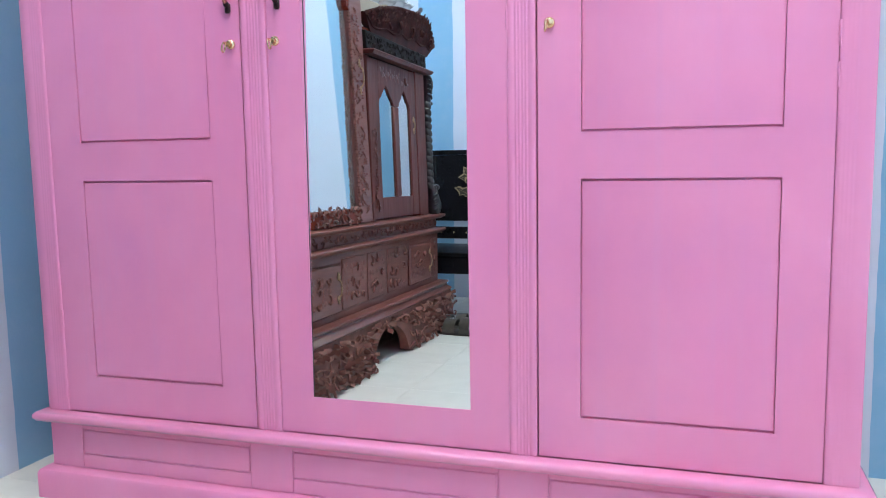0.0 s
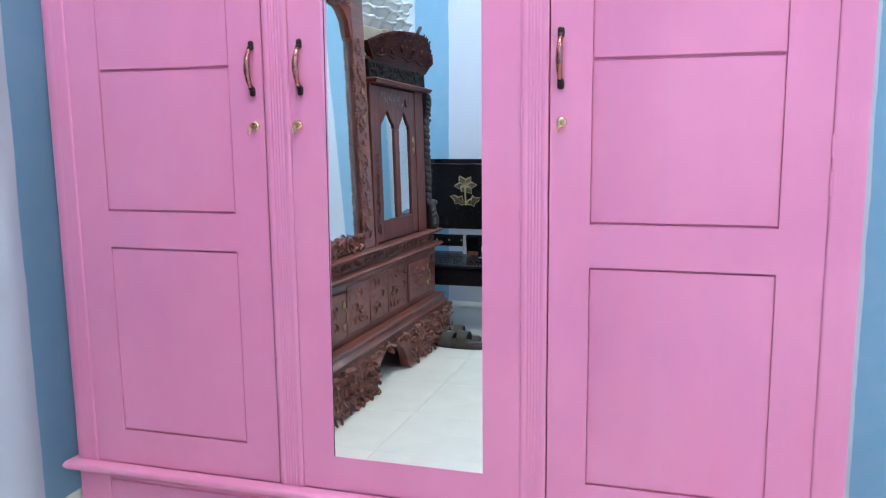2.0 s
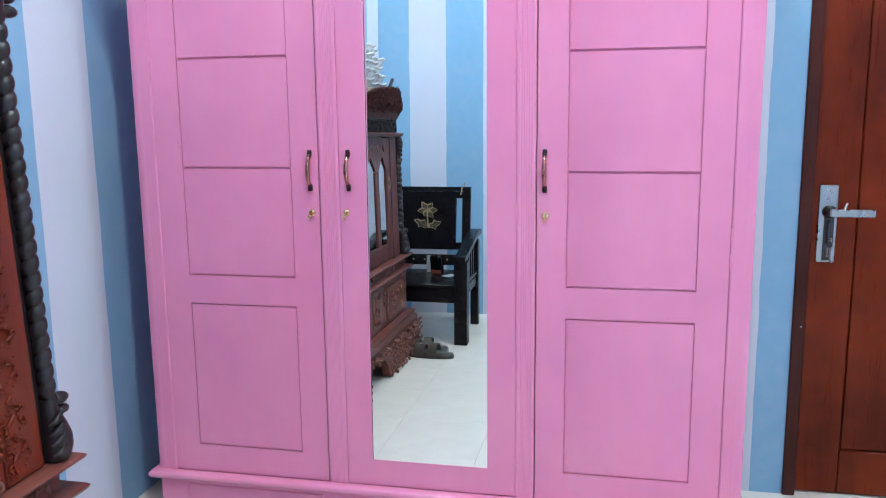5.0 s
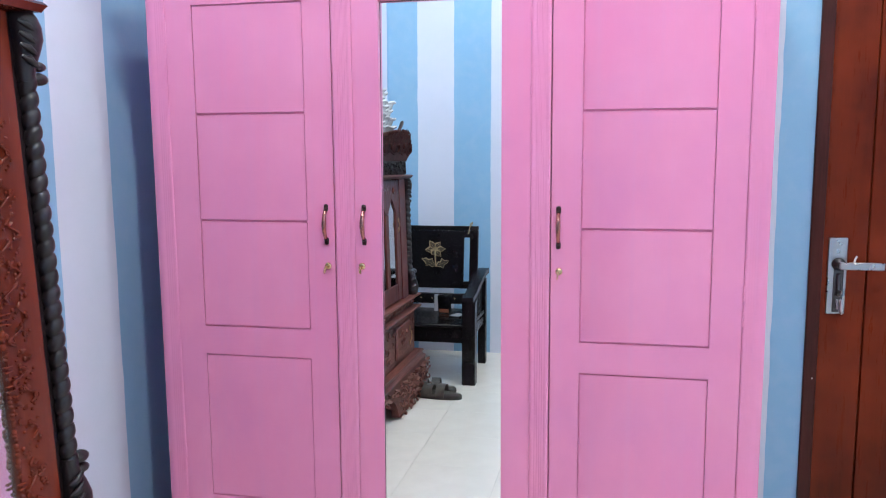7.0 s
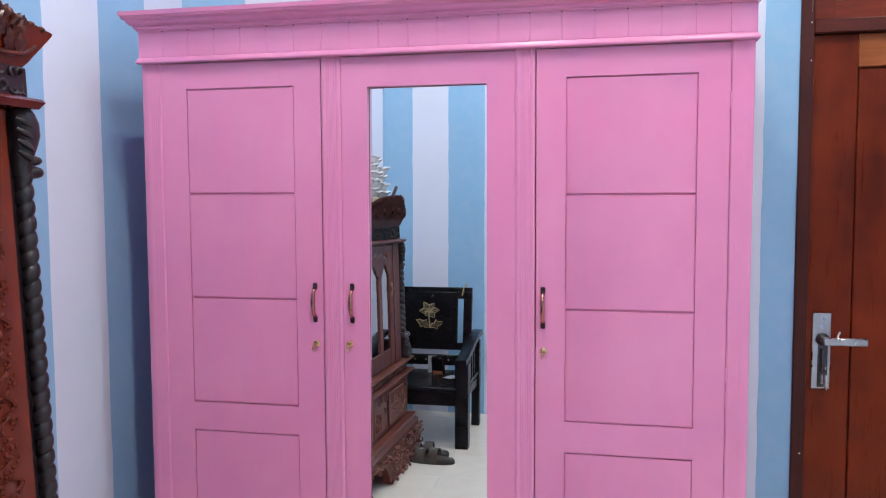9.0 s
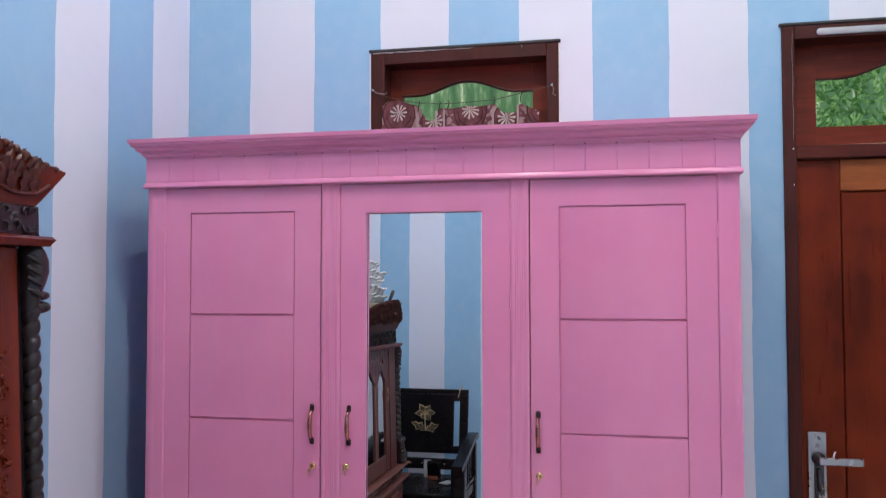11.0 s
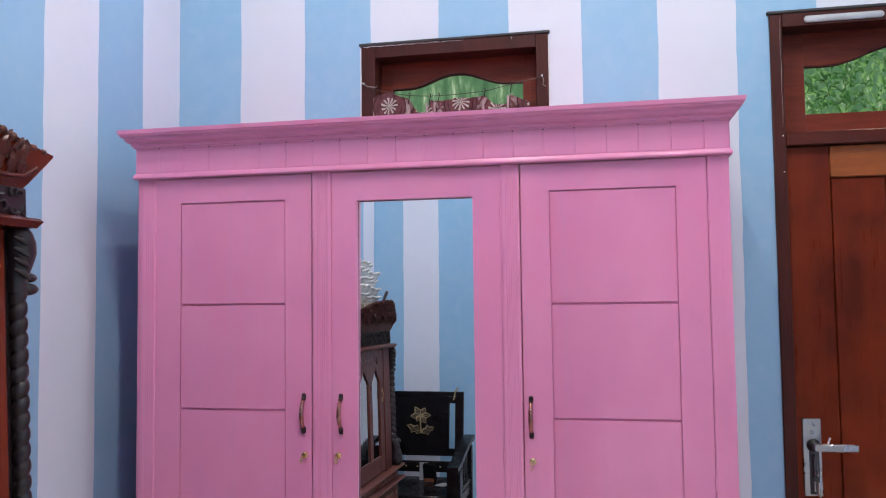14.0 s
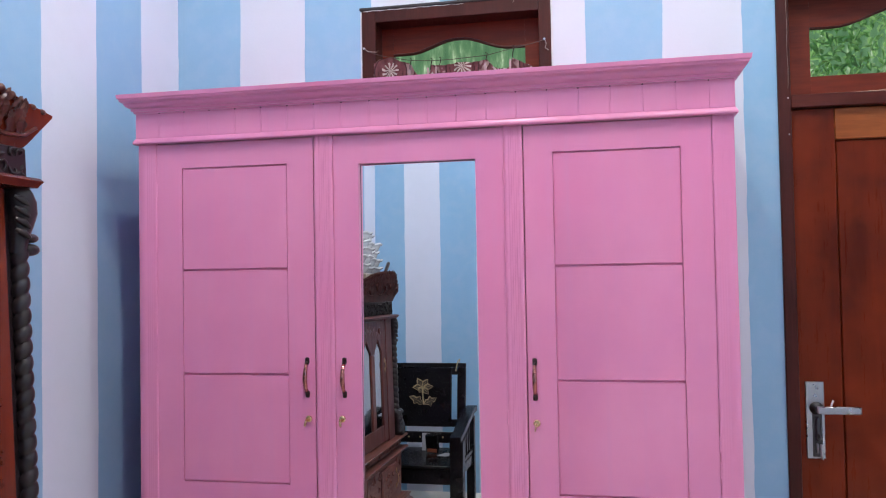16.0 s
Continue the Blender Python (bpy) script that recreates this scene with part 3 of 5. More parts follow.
SIDE_L, SIDE_R = -0.884, 0.924
part("side_panel", boxed(SIDE_L, SIDE_L + 0.02, 0.018, BACK, 0.0, 1.94), PINK, wardrobe)
part("side_panel", boxed(SIDE_R - 0.02, SIDE_R, 0.018, BACK, 0.0, 1.94), PINK, wardrobe)
part("back_panel", boxed(SIDE_L + 0.021, SIDE_R - 0.021, BACK - 0.012, BACK, 0.05, 1.94), PINK, wardrobe)
part("top_panel", boxed(SIDE_L + 0.002, SIDE_R - 0.002, 0.002, BACK, 1.945, 1.965), PINK, wardrobe)
part("bottom_panel", boxed(SIDE_L + 0.021, SIDE_R - 0.021, 0.02, BACK - 0.013, 0.19, 0.215), PINK, wardrobe)


def pilaster(x0, x1, z0, z1, flutes, low=0.2, high=0.2, deep=0.65):
    """An upright strip with round flutes between plain margins, its face a little proud of the doors."""
    front, back, w = -0.003, 0.018, x1 - x0
    prof = [(x0, back), (x0, front + 0.002), (x0 + 0.002, front)]
    pitch = w * (1 - low - high) / flutes
    for i in range(flutes):
        a = x0 + low * w + i * pitch
        for f, d in ((0.12, 0.0), (0.25, 0.0007), (0.5, 0.0011), (0.75, 0.0007), (0.88, 0.0)):
            prof.append((a + f * pitch, front + d * deep))
    prof += [(x1 - 0.002, front), (x1, front + 0.002), (x1, back)]
    return rings(bmesh.new(), [[(x, y, z) for x, y in prof] for z in (z0, z1)])


for a, b, flutes, low, high, deep in ((SIDE_L, -0.8225, 4, 0.42, 0.12, 0.35), (-0.2965, -0.2365, 5, 0.2, 0.2, 0.8), (0.2835, 0.3395, 5, 0.2, 0.2, 0.65), (0.8645, SIDE_R, 4, 0.12, 0.42, 0.18)):
    part("pilaster", pilaster(a, b, 0.219, 1.934, flutes, low, high, deep), PINK, wardrobe, "fluted pink strip", angle=60)

DOOR_Z = (0.2215, 1.9242)


def bow_handle(door, x, z):
    grip = [(x, -0.006 - 0.020 * math.sin(math.pi * f) ** 0.7, z - 0.045 + 0.09 * f) for f in (i / 14 for i in range(15))]
    rad = [0.0042 + 0.0028 * math.sin(math.pi * i / 14) for i in range(15)]
    h = part("handle", tube(bmesh.new(), grip, rad, 10), COPPER, door, "copper bow grip")
    for s in (-1, 1):
        foot = bmesh.new()
        box(foot, x - 0.0068, x + 0.0068, -0.008, 0.0, z + s * 0.050 - 0.0105, z + s * 0.050 + 0.0105, bevel=0.0032)
        ball(foot, (x, -0.010, z + s * 0.042), (0.0062, 0.006, 0.007), u=12, v=8)
        part("handle_foot", foot, BRONZE, h, "dark bronze foot")
    return h


def cam_lock(door, x, z, swing):
    flat = Matrix.Rotation(radians(90), 4, "X")
    lock = part("lock", lathe(bmesh.new(), ((0.0, -0.004), (0.0095, -0.004), (0.0105, 0.002), (0.0095, 0.005), (0.0065, 0.006), (0.0065, 0.012), (0.0, 0.0125)), (x, 0.0, z), flat), PALE_BRASS, door, "round brass lock")
    turn = Matrix.Translation((x, -0.014, z)) @ Matrix.Rotation(radians(swing), 4, "Y")
    blade, bow = boxed(-0.0012, 0.0012, -0.012, 0.0, -0.003, 0.003), bmesh.new()
    bmesh.ops.transform(blade, matrix=turn, verts=blade.verts)
    part("key", blade, BRASS, lock)
    loop = [(0.0, -0.0125 - 0.0062 * math.cos(a), -0.009 - 0.0105 * math.sin(a)) for a in (math.tau * i / 16 for i in range(17))]
    tube(bow, loop, 0.0019, 6)
    bmesh.ops.transform(bow, matrix=turn, verts=bow.verts)
    part("key_bow", bow, PALE_BRASS, lock)
    return lock


def barrel_hinges(door, x, heights):
    for z in heights:
        part("hinge", lathe(bmesh.new(), ((0.0, -0.022), (0.0018, -0.022), (0.0024, -0.019), (0.0024, 0.019), (0.0018, 0.022), (0.0, 0.022)), (x, -0.0015, z), sides=10), PINK, door)


def field(x0, x1, z0, z1, slope):
    """A panel whose upright edges fall away in a shallow slope, with a tight arris above and below."""
    loops = []
    for y, dx, dz in ((0.009, 0.0, 0.0), (0.0042, 0.0, 0.0), (0.0014, slope, 0.0012)):
        loops.append([(x0 + dx, y, z0 + dz), (x1 - dx, y, z0 + dz), (x1 - dx, y, z1 - dz), (x0 + dx, y, z1 - dz)])
    return rings(bmesh.new(), loops)


def panel_door(x0, x1, px0, px1, uppers, lower, handle_x, lock_x, hinge_x, hinge_z):
    """A framed door: three stacked flush panels above, one below, each edged by a groove."""
    z0, z1 = DOOR_Z
    free_left = handle_x < (x0 + x1) / 2     # the lock side closes with a wider gap than the hinge side
    x0, x1 = x0 + (0.0034 if free_left else 0.0009), x1 - (0.0014 if free_left else 0.0034)
    d = part("door", boxed(x0 + 0.004, x1 - 0.004, 0.0085, 0.0175, z0 + 0.001, z1 - 0.001), PINK, wardrobe)
    part("stile", boxed(x0, px0, 0.0, 0.009, z0, z1), PINK, d)
    part("stile", boxed(px1, x1, 0.0, 0.009, z0, z1), PINK, d)
    top, bottom = uppers[0], uppers[-1]
    for a, b in ((top, z1), (lower[0], bottom), (z0, lower[1])):
        part("rail", boxed(px0, px1, 0.0, 0.009, a, b), PINK, d)
    g = 0.0042
    slope = 0.0055 if free_left else 0.0020
    for hi, lo in zip(uppers, uppers[1:]):
        part("panel", field(px0 + 0.0012, px1 - 0.0012, lo + g * (1 if lo == bottom else 0.7), hi - g * (1 if hi == top else 0.7), slope), PINK, d)
    part("panel", field(px0 + 0.0012, px1 - 0.0012, lower[1] + g, lower[0] - g, slope), PINK, d)
    bow_handle(d, handle_x, 1.194)
    cam_lock(d, lock_x, 1.069, 12)
    barrel_hinges(d, hinge_x, hinge_z)
    return d


panel_door(-0.8225, -0.2965, -0.736, -0.3845, (1.847, 1.5245, 1.2005, 0.868), (0.780, 0.310), -0.324, -0.322, -0.8225, (1.78, 0.45))
panel_door(0.3395, 0.8645, 0.4255, 0.780, (1.846, 1.5175, 1.190, 0.864), (0.776, 0.3055), 0.3635, 0.366, 0.8645, (1.77, 1.02, 0.95))

mid = part("door", boxed(-0.230, 0.277, 0.030, 0.038, *DOOR_Z), PINK, wardrobe)
for a, b, c, e in ((-0.2343, -0.1555, *DOOR_Z), (0.201, 0.2832, *DOOR_Z)):
    part("stile", boxed(a, b, 0.0, 0.030, c, e), PINK, mid)
for a, b in ((1.8365, DOOR_Z[1]), (DOOR_Z[0], 0.3035)):
    part("rail", boxed(-0.1555, 0.201, 0.0, 0.030, a, b), PINK, mid)
# the glass leans back a little in its rebate
glass = part("mirror", boxed(-0.1555, 0.201, -0.002, 0.002, -0.767, 0.767), MIRROR, mid, "tall plain mirror glass")
glass.matrix_basis = pose(0, 0.0138, 1.07, -0.8, 0, 0)
# Thin black strips put the shade of the rebate groove beside the glass.
for a, b, c, e in ((-0.1552, -0.1540, -0.766, 0.766), (-0.1539, 0.2005, 0.7650, 0.7662)):
    groove_shade = part("glass_edge", boxed(a, b, -0.0032, -0.0021, c, e), SHADE_LINE, mid, "thin dark strip for the shaded groove beside the mirror glass")
    groove_shade.matrix_basis = glass.matrix_basis
bow_handle(mid, -0.2065, 1.194)
cam_lock(mid, -0.216, 1.070, -8)
barrel_hinges(mid, 0.2835, (1.78, 1.57, 1.083))

# frieze of upright boards under the cornice
frieze = part("frieze", boxed(SIDE_L, SIDE_R, -0.0128, 0.002, 1.938, 2.04), PINK, wardrobe)
joints = [-0.804 + 0.0857 * i for i in range(6)] + [-0.290 + 0.0878 * i for i in range(7)] + [0.3245 + 0.0889 * i for i in range(7)]
edges = [SIDE_L - 0.003] + joints + [SIDE_R + 0.003]
for a, b in zip(edges, edges[1:]):
    part("board", boxed(a + 0.0001, b - 0.0001, -0.014, -0.005, 1.944, 2.034, bevel=0.0021), PINK, frieze)
for x in edges[1:-1]:
    part("drill_hole", lathe(bmesh.new(), ((0.0, 0.0), (0.0022, 0.0), (0.0022, 0.001), (0.0, 0.001)), (x, -0.0138, 2.0228), Matrix.Rotation(radians(90), 4, "X"), 10), BRONZE, frieze, "small dark drilled hole")
part("side_frieze", boxed(SIDE_L - 0.003, SIDE_L, -0.004, BACK, 1.944, 2.034), PINK, wardrobe)
part("side_frieze", boxed(SIDE_R, SIDE_R + 0.003, -0.004, BACK, 1.944, 2.034), PINK, wardrobe)
lip = [(-0.004, 1.926), (0.004, 1.926), (0.0085, 1.9275), (0.0100, 1.931), (0.0090, 1.935), (0.0060, 1.941), (-0.001, 1.951), (-0.004, 1.952)]
part("frieze_lip", surround(bmesh.new(), SIDE_L, SIDE_R, -0.010, BACK, lip), PINK, wardrobe, angle=50)
crown = [(-0.006, 2.024), (0.004, 2.024), (0.0045, 2.029), (0.009, 2.030), (0.011, 2.036), (0.010, 2.0375), (0.016, 2.040), (0.023, 2.045), (0.026, 2.051), (0.0255, 2.0535), (0.033, 2.056), (0.0365, 2.061), (0.036, 2.0635), (0.0405, 2.067), (0.0425, 2.079), (-0.006, 2.079)]
part("cornice", surround(bmesh.new(), SIDE_L, SIDE_R, -0.018, BACK, crown), PINK, wardrobe, "stepped pink crown moulding", angle=40)
part("cornice_top", boxed(SIDE_L + 0.002, SIDE_R - 0.002, -0.016, BACK - 0.002, 2.060, 2.077), PINK, wardrobe)

# base
lip = [(-0.004, 0.190), (0.012, 0.190), (0.021, 0.194), (0.0265, 0.202), (0.0265, 0.210), (0.021, 0.216), (0.010, 0.2185), (-0.004, 0.2185)]
part("base_lip", surround(bmesh.new(), SIDE_L, SIDE_R, -0.004, BACK, lip), PINK_GLOSS, wardrobe, "rounded glossy pink lip moulding", angle=50)
plinth = part("plinth", boxed(SIDE_L + 0.004, SIDE_R - 0.004, -0.0015, 0.017, 0.0, 0.190), PINK, wardrobe)
PB = (0.113, 0.1765)
for a, b in ((-0.786, -0.318), (-0.212, 0.260), (0.363, 0.830)):
    part("plinth_panel", boxed(a + 0.0035, b - 0.0035, -0.0045, 0.003, PB[0] + 0.003, PB[1] - 0.003, bevel=0.002), PINK, plinth)
for a, b in ((SIDE_L + 0.004, -0.786), (-0.318, -0.212), (0.260, 0.363), (0.830, SIDE_R - 0.004)):
    part("plinth_stile", boxed(a, b, -0.005, 0.003, 0.078, 0.189, bevel=0.0015), PINK, plinth)
for a, b in ((-0.786, -0.318), (-0.212, 0.260), (0.363, 0.830)):
    for lo, hi in ((0.078, PB[0]), (PB[1], 0.189)):
        part("plinth_rail", boxed(a, b, -0.0048, 0.003, lo, hi, bevel=0.0015), PINK, plinth)
foot = [(-0.003, 0.0), (0.024, 0.0), (0.024, 0.062), (0.020, 0.070), (0.012, 0.075), (-0.003, 0.078)]
part("base_board", surround(bmesh.new(), SIDE_L, SIDE_R, -0.006, BACK, foot), PINK, wardrobe, angle=30)


# ---- the carved cabinet along the west wall (built facing -y, then turned) ----
cabinet = thing("carved_cabinet", "carved mahogany cabinet with mirror, lancet glass door and twisted columns", "cabinet", m=pose(-0.66, 0, 0, 0, 0, 90))
crnd = random.Random(11)


def scroll(bm, at, size, turn, proud, flip=1, sides=6):
    """A carved volute: a tapering bar curling in on itself, standing off a face in the x-z plane."""
    pts, rad = [], []
    for i in range(11):
        f = i / 10
        a, r = turn + flip * f * 4.6, size * (1 - 0.78 * f)
        pts.append((at[0] + r * math.cos(a), at[1] - proud * (0.45 + 0.55 * math.sin(math.pi * f)), at[2] + r * math.sin(a)))
        rad.append(size * (0.10 + 0.16 * math.sin(math.pi * min(1, f + 0.12))))
    tube(bm, pts, rad, sides)


def petal(bm, at, length, width, turn, proud):
    """A carved leaf with a raised midrib, in the x-z plane."""
    c, s = math.cos(turn), math.sin(turn)
    put = lambda u, v, n: bm.verts.new((at[0] + u * c - v * s, at[1] - n, at[2] + u * s + v * c))
    base, tip = put(0, 0, 0.3 * proud), put(length, 0, 0.9 * proud)
    mid = [put(length * f, 0, proud * (0.6 + 0.5 * math.sin(math.pi * f))) for f in (0.3, 0.62)]
    left = [put(length * f, width * w, 0.15 * proud) for f, w in ((0.28, 0.9), (0.6, 1.0))]
    right = [put(length * f, -width * w, 0.15 * proud) for f, w in ((0.28, 0.9), (0.6, 1.0))]
    for side in (left, right):
        bm.faces.new((base, side[0], mid[0]))
        bm.faces.new((side[0], side[1], mid[1], mid[0]))
        bm.faces.new((side[1], tip, mid[1]))


def carving(x0, x1, z0, z1, y, step, proud, inside=None, leaf_share=0.45):
    """A field of volutes and leaves over x0..x1, z0..z1, standing off the face at y."""
    bm = bmesh.new()
    nx, nz = max(1, round((x1 - x0) / step)), max(1, round((z1 - z0) / step))
    for i in range(nx):
        for k in range(nz):
            x = x0 + (i + 0.5 + crnd.uniform(-0.25, 0.25)) * (x1 - x0) / nx
            z = z0 + (k + 0.5 + crnd.uniform(-0.25, 0.25)) * (z1 - z0) / nz
            if inside and not inside(x, z):
                continue
            turn = crnd.uniform(0, math.tau)
            if crnd.random() < leaf_share:
                for a in (0, 2.1, 4.2):
                    petal(bm, (x, y, z), step * 0.62, step * 0.22, turn + a, proud)
            else:
                scroll(bm, (x, y, z), step * crnd.uniform(0.4, 0.52), turn, proud, crnd.choice((-1, 1)))
    return bm


def twisted_column(x, y, z0, z1, r=0.0205):
    bm, sides = bmesh.new(), 18
    n = max(8, int((z1 - z0) / 0.0036))
    loops = []
    for i in range(n + 1):
        z = z0 + (z1 - z0) * i / n
        loop = []
        for k in range(sides):
            a = math.tau * k / sides
            bulge = abs(math.sin(a / 2 - math.pi * z / 0.0345)) ** 0.42
            q = r * (0.62 + 0.46 * bulge)
            loop.append((x + q * math.cos(a), y + q * math.sin(a), z))
        loops.append(loop)
    return rings(bm, loops)


def beast_foot(x, y, z0, up, out, girth=1.0):
    """The carved creature that ends a column; up is 1 or -1, out the way its snout points along x."""
    bm = bmesh.new()
    h = lambda f: z0 + up * f
    body = ((-0.006, 0.0, 0.013), (0.0, 0.002, 0.023), (0.014, 0.007, 0.030), (0.034, 0.013, 0.0335), (0.056, 0.016, 0.032), (0.078, 0.012, 0.027), (0.100, 0.006, 0.0225), (0.125, 0.001, 0.0195), (0.145, 0.0, 0.018))
    tube(bm, [(x + out * o, y, h(f)) for f, o, _ in body], [girth * r for _, _, r in body], 18)
    ball(bm, (x + out * 0.031, y - 0.004, h(0.110)), (0.023, 0.018, 0.0115), u=10, v=7)
    ball(bm, (x + out * 0.031 * girth, y - 0.004, h(0.136)), (0.026 * girth, 0.019 * girth, 0.014 * girth), u=10, v=7)
    for i in range(4):
        f = 0.02 + 0.024 * i
        tube(bm, [(x - out * 0.024, y - 0.016, h(f)), (x - out * 0.012, y - 0.027, h(f + 0.008)), (x + out * 0.006, y - 0.028, h(f + 0.020))], [0.004, 0.008, 0.004], 6)
    return bm


def crest(x0, x1, z0, tip, tops, y, plain_end=0.16):
    """A flared cresting: a boat-shaped board with pointed ends; tops are (x, z) along its uneven upper edge."""
    bm = bmesh.new()
    mid, half = (x0 + x1) / 2, (x1 - x0) / 2
    n = 60
    low, high = [], []
    for i in range(n + 1):
        f = -1 + 2 * i / n
        x = mid + half * f
        edge = max(0.0, (abs(f) - 1 + plain_end) / plain_end)
        low.append((x, z0 + (tip - z0) * edge * 0.96))
        zt = tops[-1][1]
        for (a, za), (b, zb) in zip(tops, tops[1:]):
            if a <= x <= b:
                zt = za + (zb - za) * (x - a) / (b - a)
        high.append((x, max(zt, low[-1][1] + 0.004)))
    lean = lambda z: y - 0.012 - 0.22 * (z - z0)
    loops = []
    for (xa, za), (xb, zb) in zip(low, high):
        loops.append([(xa, lean(za), za), (xb, lean(zb), zb), (xb, lean(zb) + 0.022, zb), (xa, lean(za) + 0.035, za)])
    rings(bm, loops)
    return bm, low, high, lean


def acanthus(bm, x, z, length, width, fan, lean, proud):
    """An upright carved leaf: raised midrib, hollow flanks, lobed edge and a tip that curls forward."""
    c, sn = math.cos(fan), math.sin(fan)
    rows = []
    for i in range(8):
        f = i / 7
        w = width * math.sin(math.pi * (0.14 + 0.80 * f)) ** 0.8 * (1 + 0.22 * math.sin(f * 15.0))
        out = proud * (0.30 + 0.95 * f - 0.55 * f ** 5)
        row = []
        for u, lift in ((-1, 0.10), (-0.55, -0.18), (0, 0.42), (0.55, -0.18), (1, 0.10)):
            a, b = u * w, length * f - 0.10 * length * abs(u)
            zz = z + a * -sn + b * c
            row.append(bm.verts.new((x + a * c + b * sn, lean(zz) - out - proud * lift, zz)))
        rows.append(row)
    for a, b in zip(rows, rows[1:]):
        for k in range(4):
            bm.faces.new((a[k], a[k + 1], b[k + 1], b[k]))


def crest_carving(low, high, lean, ends=6):
    """Overlapping upright leaves and a few volutes on the upper part of a cresting, over a plain lower band."""
    bm = bmesh.new()
    rows = list(zip(low, high))
    inner = rows[ends:-ends]
    for i, ((x, za), (_, zb)) in enumerate(inner):
        h = zb - za
        for k, share in enumerate((0.30, 0.52, 0.74)):
            if (i + k) % 2:
                continue
            size = h * (0.36 if k < 2 else 0.30) * crnd.uniform(0.85, 1.15)
            acanthus(bm, x + crnd.uniform(-0.004, 0.004), za + share * h, size, size * 0.40, crnd.uniform(-0.5, 0.5), lean, 0.010)
        if i % 9 == 4 and h > 0.06:
            scroll(bm, (x, lean(za + 0.45 * h) - 0.006, za + 0.46 * h), 0.16 * h, crnd.uniform(0, 6), 0.016, crnd.choice((-1, 1)), 8)
    for (x, za), (_, zb) in rows[2:-2:2]:
        r = min(0.5 * (zb - za), crnd.uniform(0.007, 0.012))
        ball(bm, (x, lean(zb) + 0.006, zb - 0.3 * r), (0.0105, 0.012, r), Matrix.Rotation(crnd.uniform(-0.4, 0.4), 4, "Y"), 8, 6)
    tube(bm, [(x, lean(za + 0.27 * (zb - za)) - 0.002, za + (0.27 + 0.05 * math.sin(34 * x)) * (zb - za)) for (x, za), (_, zb) in rows[ends - 3:-ends + 3]], 0.005, 6)
    return bm


def stile_carving(x0, x1, z0, z1, y, step=0.058):
    """Fine raised work on a flat stile: S-scrolls on thin stems, rows of beads and small leaves."""
    bm = bmesh.new()
    z, side = z0, 1
    w = x1 - x0
    while z < z1 - step:
        side = -side
        x = x0 + w * (0.5 + side * crnd.uniform(0.08, 0.2))
        pts, rad = [], []
        swing, turns = crnd.uniform(0.12, 0.3), crnd.uniform(0.5, 1.0)
        for i in range(13):
            f = i / 12
            pts.append((x + side * swing * w * math.sin(math.tau * turns * f), y - 0.001 - 0.003 * math.sin(math.pi * f), z + step * 0.9 * f))
            rad.append(0.0014 + 0.0030 * abs(math.sin(math.pi * (f * 1.5 + 0.15))))
        if crnd.random() < 0.75:
            tube(bm, pts, rad, 8)
        scroll(bm, (x + side * 0.16 * w, y, z + step * 0.25), step * crnd.uniform(0.15, 0.24), crnd.uniform(0, 6), 0.006, side)
        for a in (0.5, 1.4, 2.5):
            if crnd.random() < 0.45:
                petal(bm, (x - side * 0.12 * w, y, z + step * 0.6), step * 0.30, step * 0.12, a + crnd.uniform(-0.4, 0.4), 0.006)
        bx, bz, run = x - side * 0.33 * w, z + step * crnd.uniform(0.1, 0.6), crnd.uniform(-0.5, 0.5)
        for i in range(3):
            ball(bm, (bx + 0.008 * i * math.cos(run), y - 0.002, bz + 0.009 * i), (0.0034, 0.004, 0.0034), None, 6, 5)
        for _ in range(2):
            q = crnd.uniform(0.003, 0.0062)
            ball(bm, (x0 + w * crnd.uniform(0.05, 0.95), y - 0.001, z + step * crnd.random()), (q, 0.005, q * crnd.uniform(0.7, 1.3)), None, 8, 6)
        if crnd.random() < 0.5:
            for i in range(3):
                box(bm, x0 + 0.006, x0 + 0.018, y - 0.0065, y, z + 0.011 * i, z + 0.005 + 0.011 * i, bevel=0.001)
        z += step * crnd.uniform(0.8, 1.0)
    return bm


def fret_edge(x, z0, z1, y, out, rungs=0.0):
    """Openwork edge of a frame: rounded lobes and short rungs that reach a little over the glass."""
    bm = bmesh.new()
    z = z0
    while z < z1:
        q = crnd.uniform(0.0045, 0.0085)
        ball(bm, (x + out * crnd.uniform(-0.003, 0.003), y + 0.003, z), (q * 0.9, 0.007, q), None, 8, 6)
        z += q * crnd.uniform(1.2, 2.4)
        if crnd.random() < rungs:
            for _ in range(crnd.choice((2, 3, 4))):
                box(bm, x - 0.011, x + 0.011, y - 0.005, y + 0.004, z, z + 0.0045, bevel=0.0015)
                z += 0.010
            z += 0.006
    return bm


def pull(parent, x, z, tall=0.12, y=0.0):
    """A brass drop pull with ornate ends."""
    h = part("pull", tube(bmesh.new(), [(x, y - 0.004, z + tall * 0.38), (x, y - 0.14 * tall, z + tall * 0.25), (x, y - 0.17 * tall, z), (x, y - 0.14 * tall, z - tall * 0.25), (x, y - 0.004, z - tall * 0.38)], 0.0036, 8), DULL_BRASS, parent, "tarnished brass bow pull")
    for s in (-1, 1):
        b = bmesh.new()
        ball(b, (x, y - 0.004, z + s * tall * 0.42), (0.011, 0.005, 0.013))
        ball(b, (x, y - 0.004, z + s * tall * 0.54), (0.006, 0.004, 0.010))
        part("pull_end", b, DULL_BRASS, h)


E0, E1 = -2.42, -0.735   # ends of the body along the wall
MID = (E0 + E1) / 2
BK = 0.425
# skirt with an arched gap between its carved feet
skirt = bmesh.new()
n = 90
loops = []
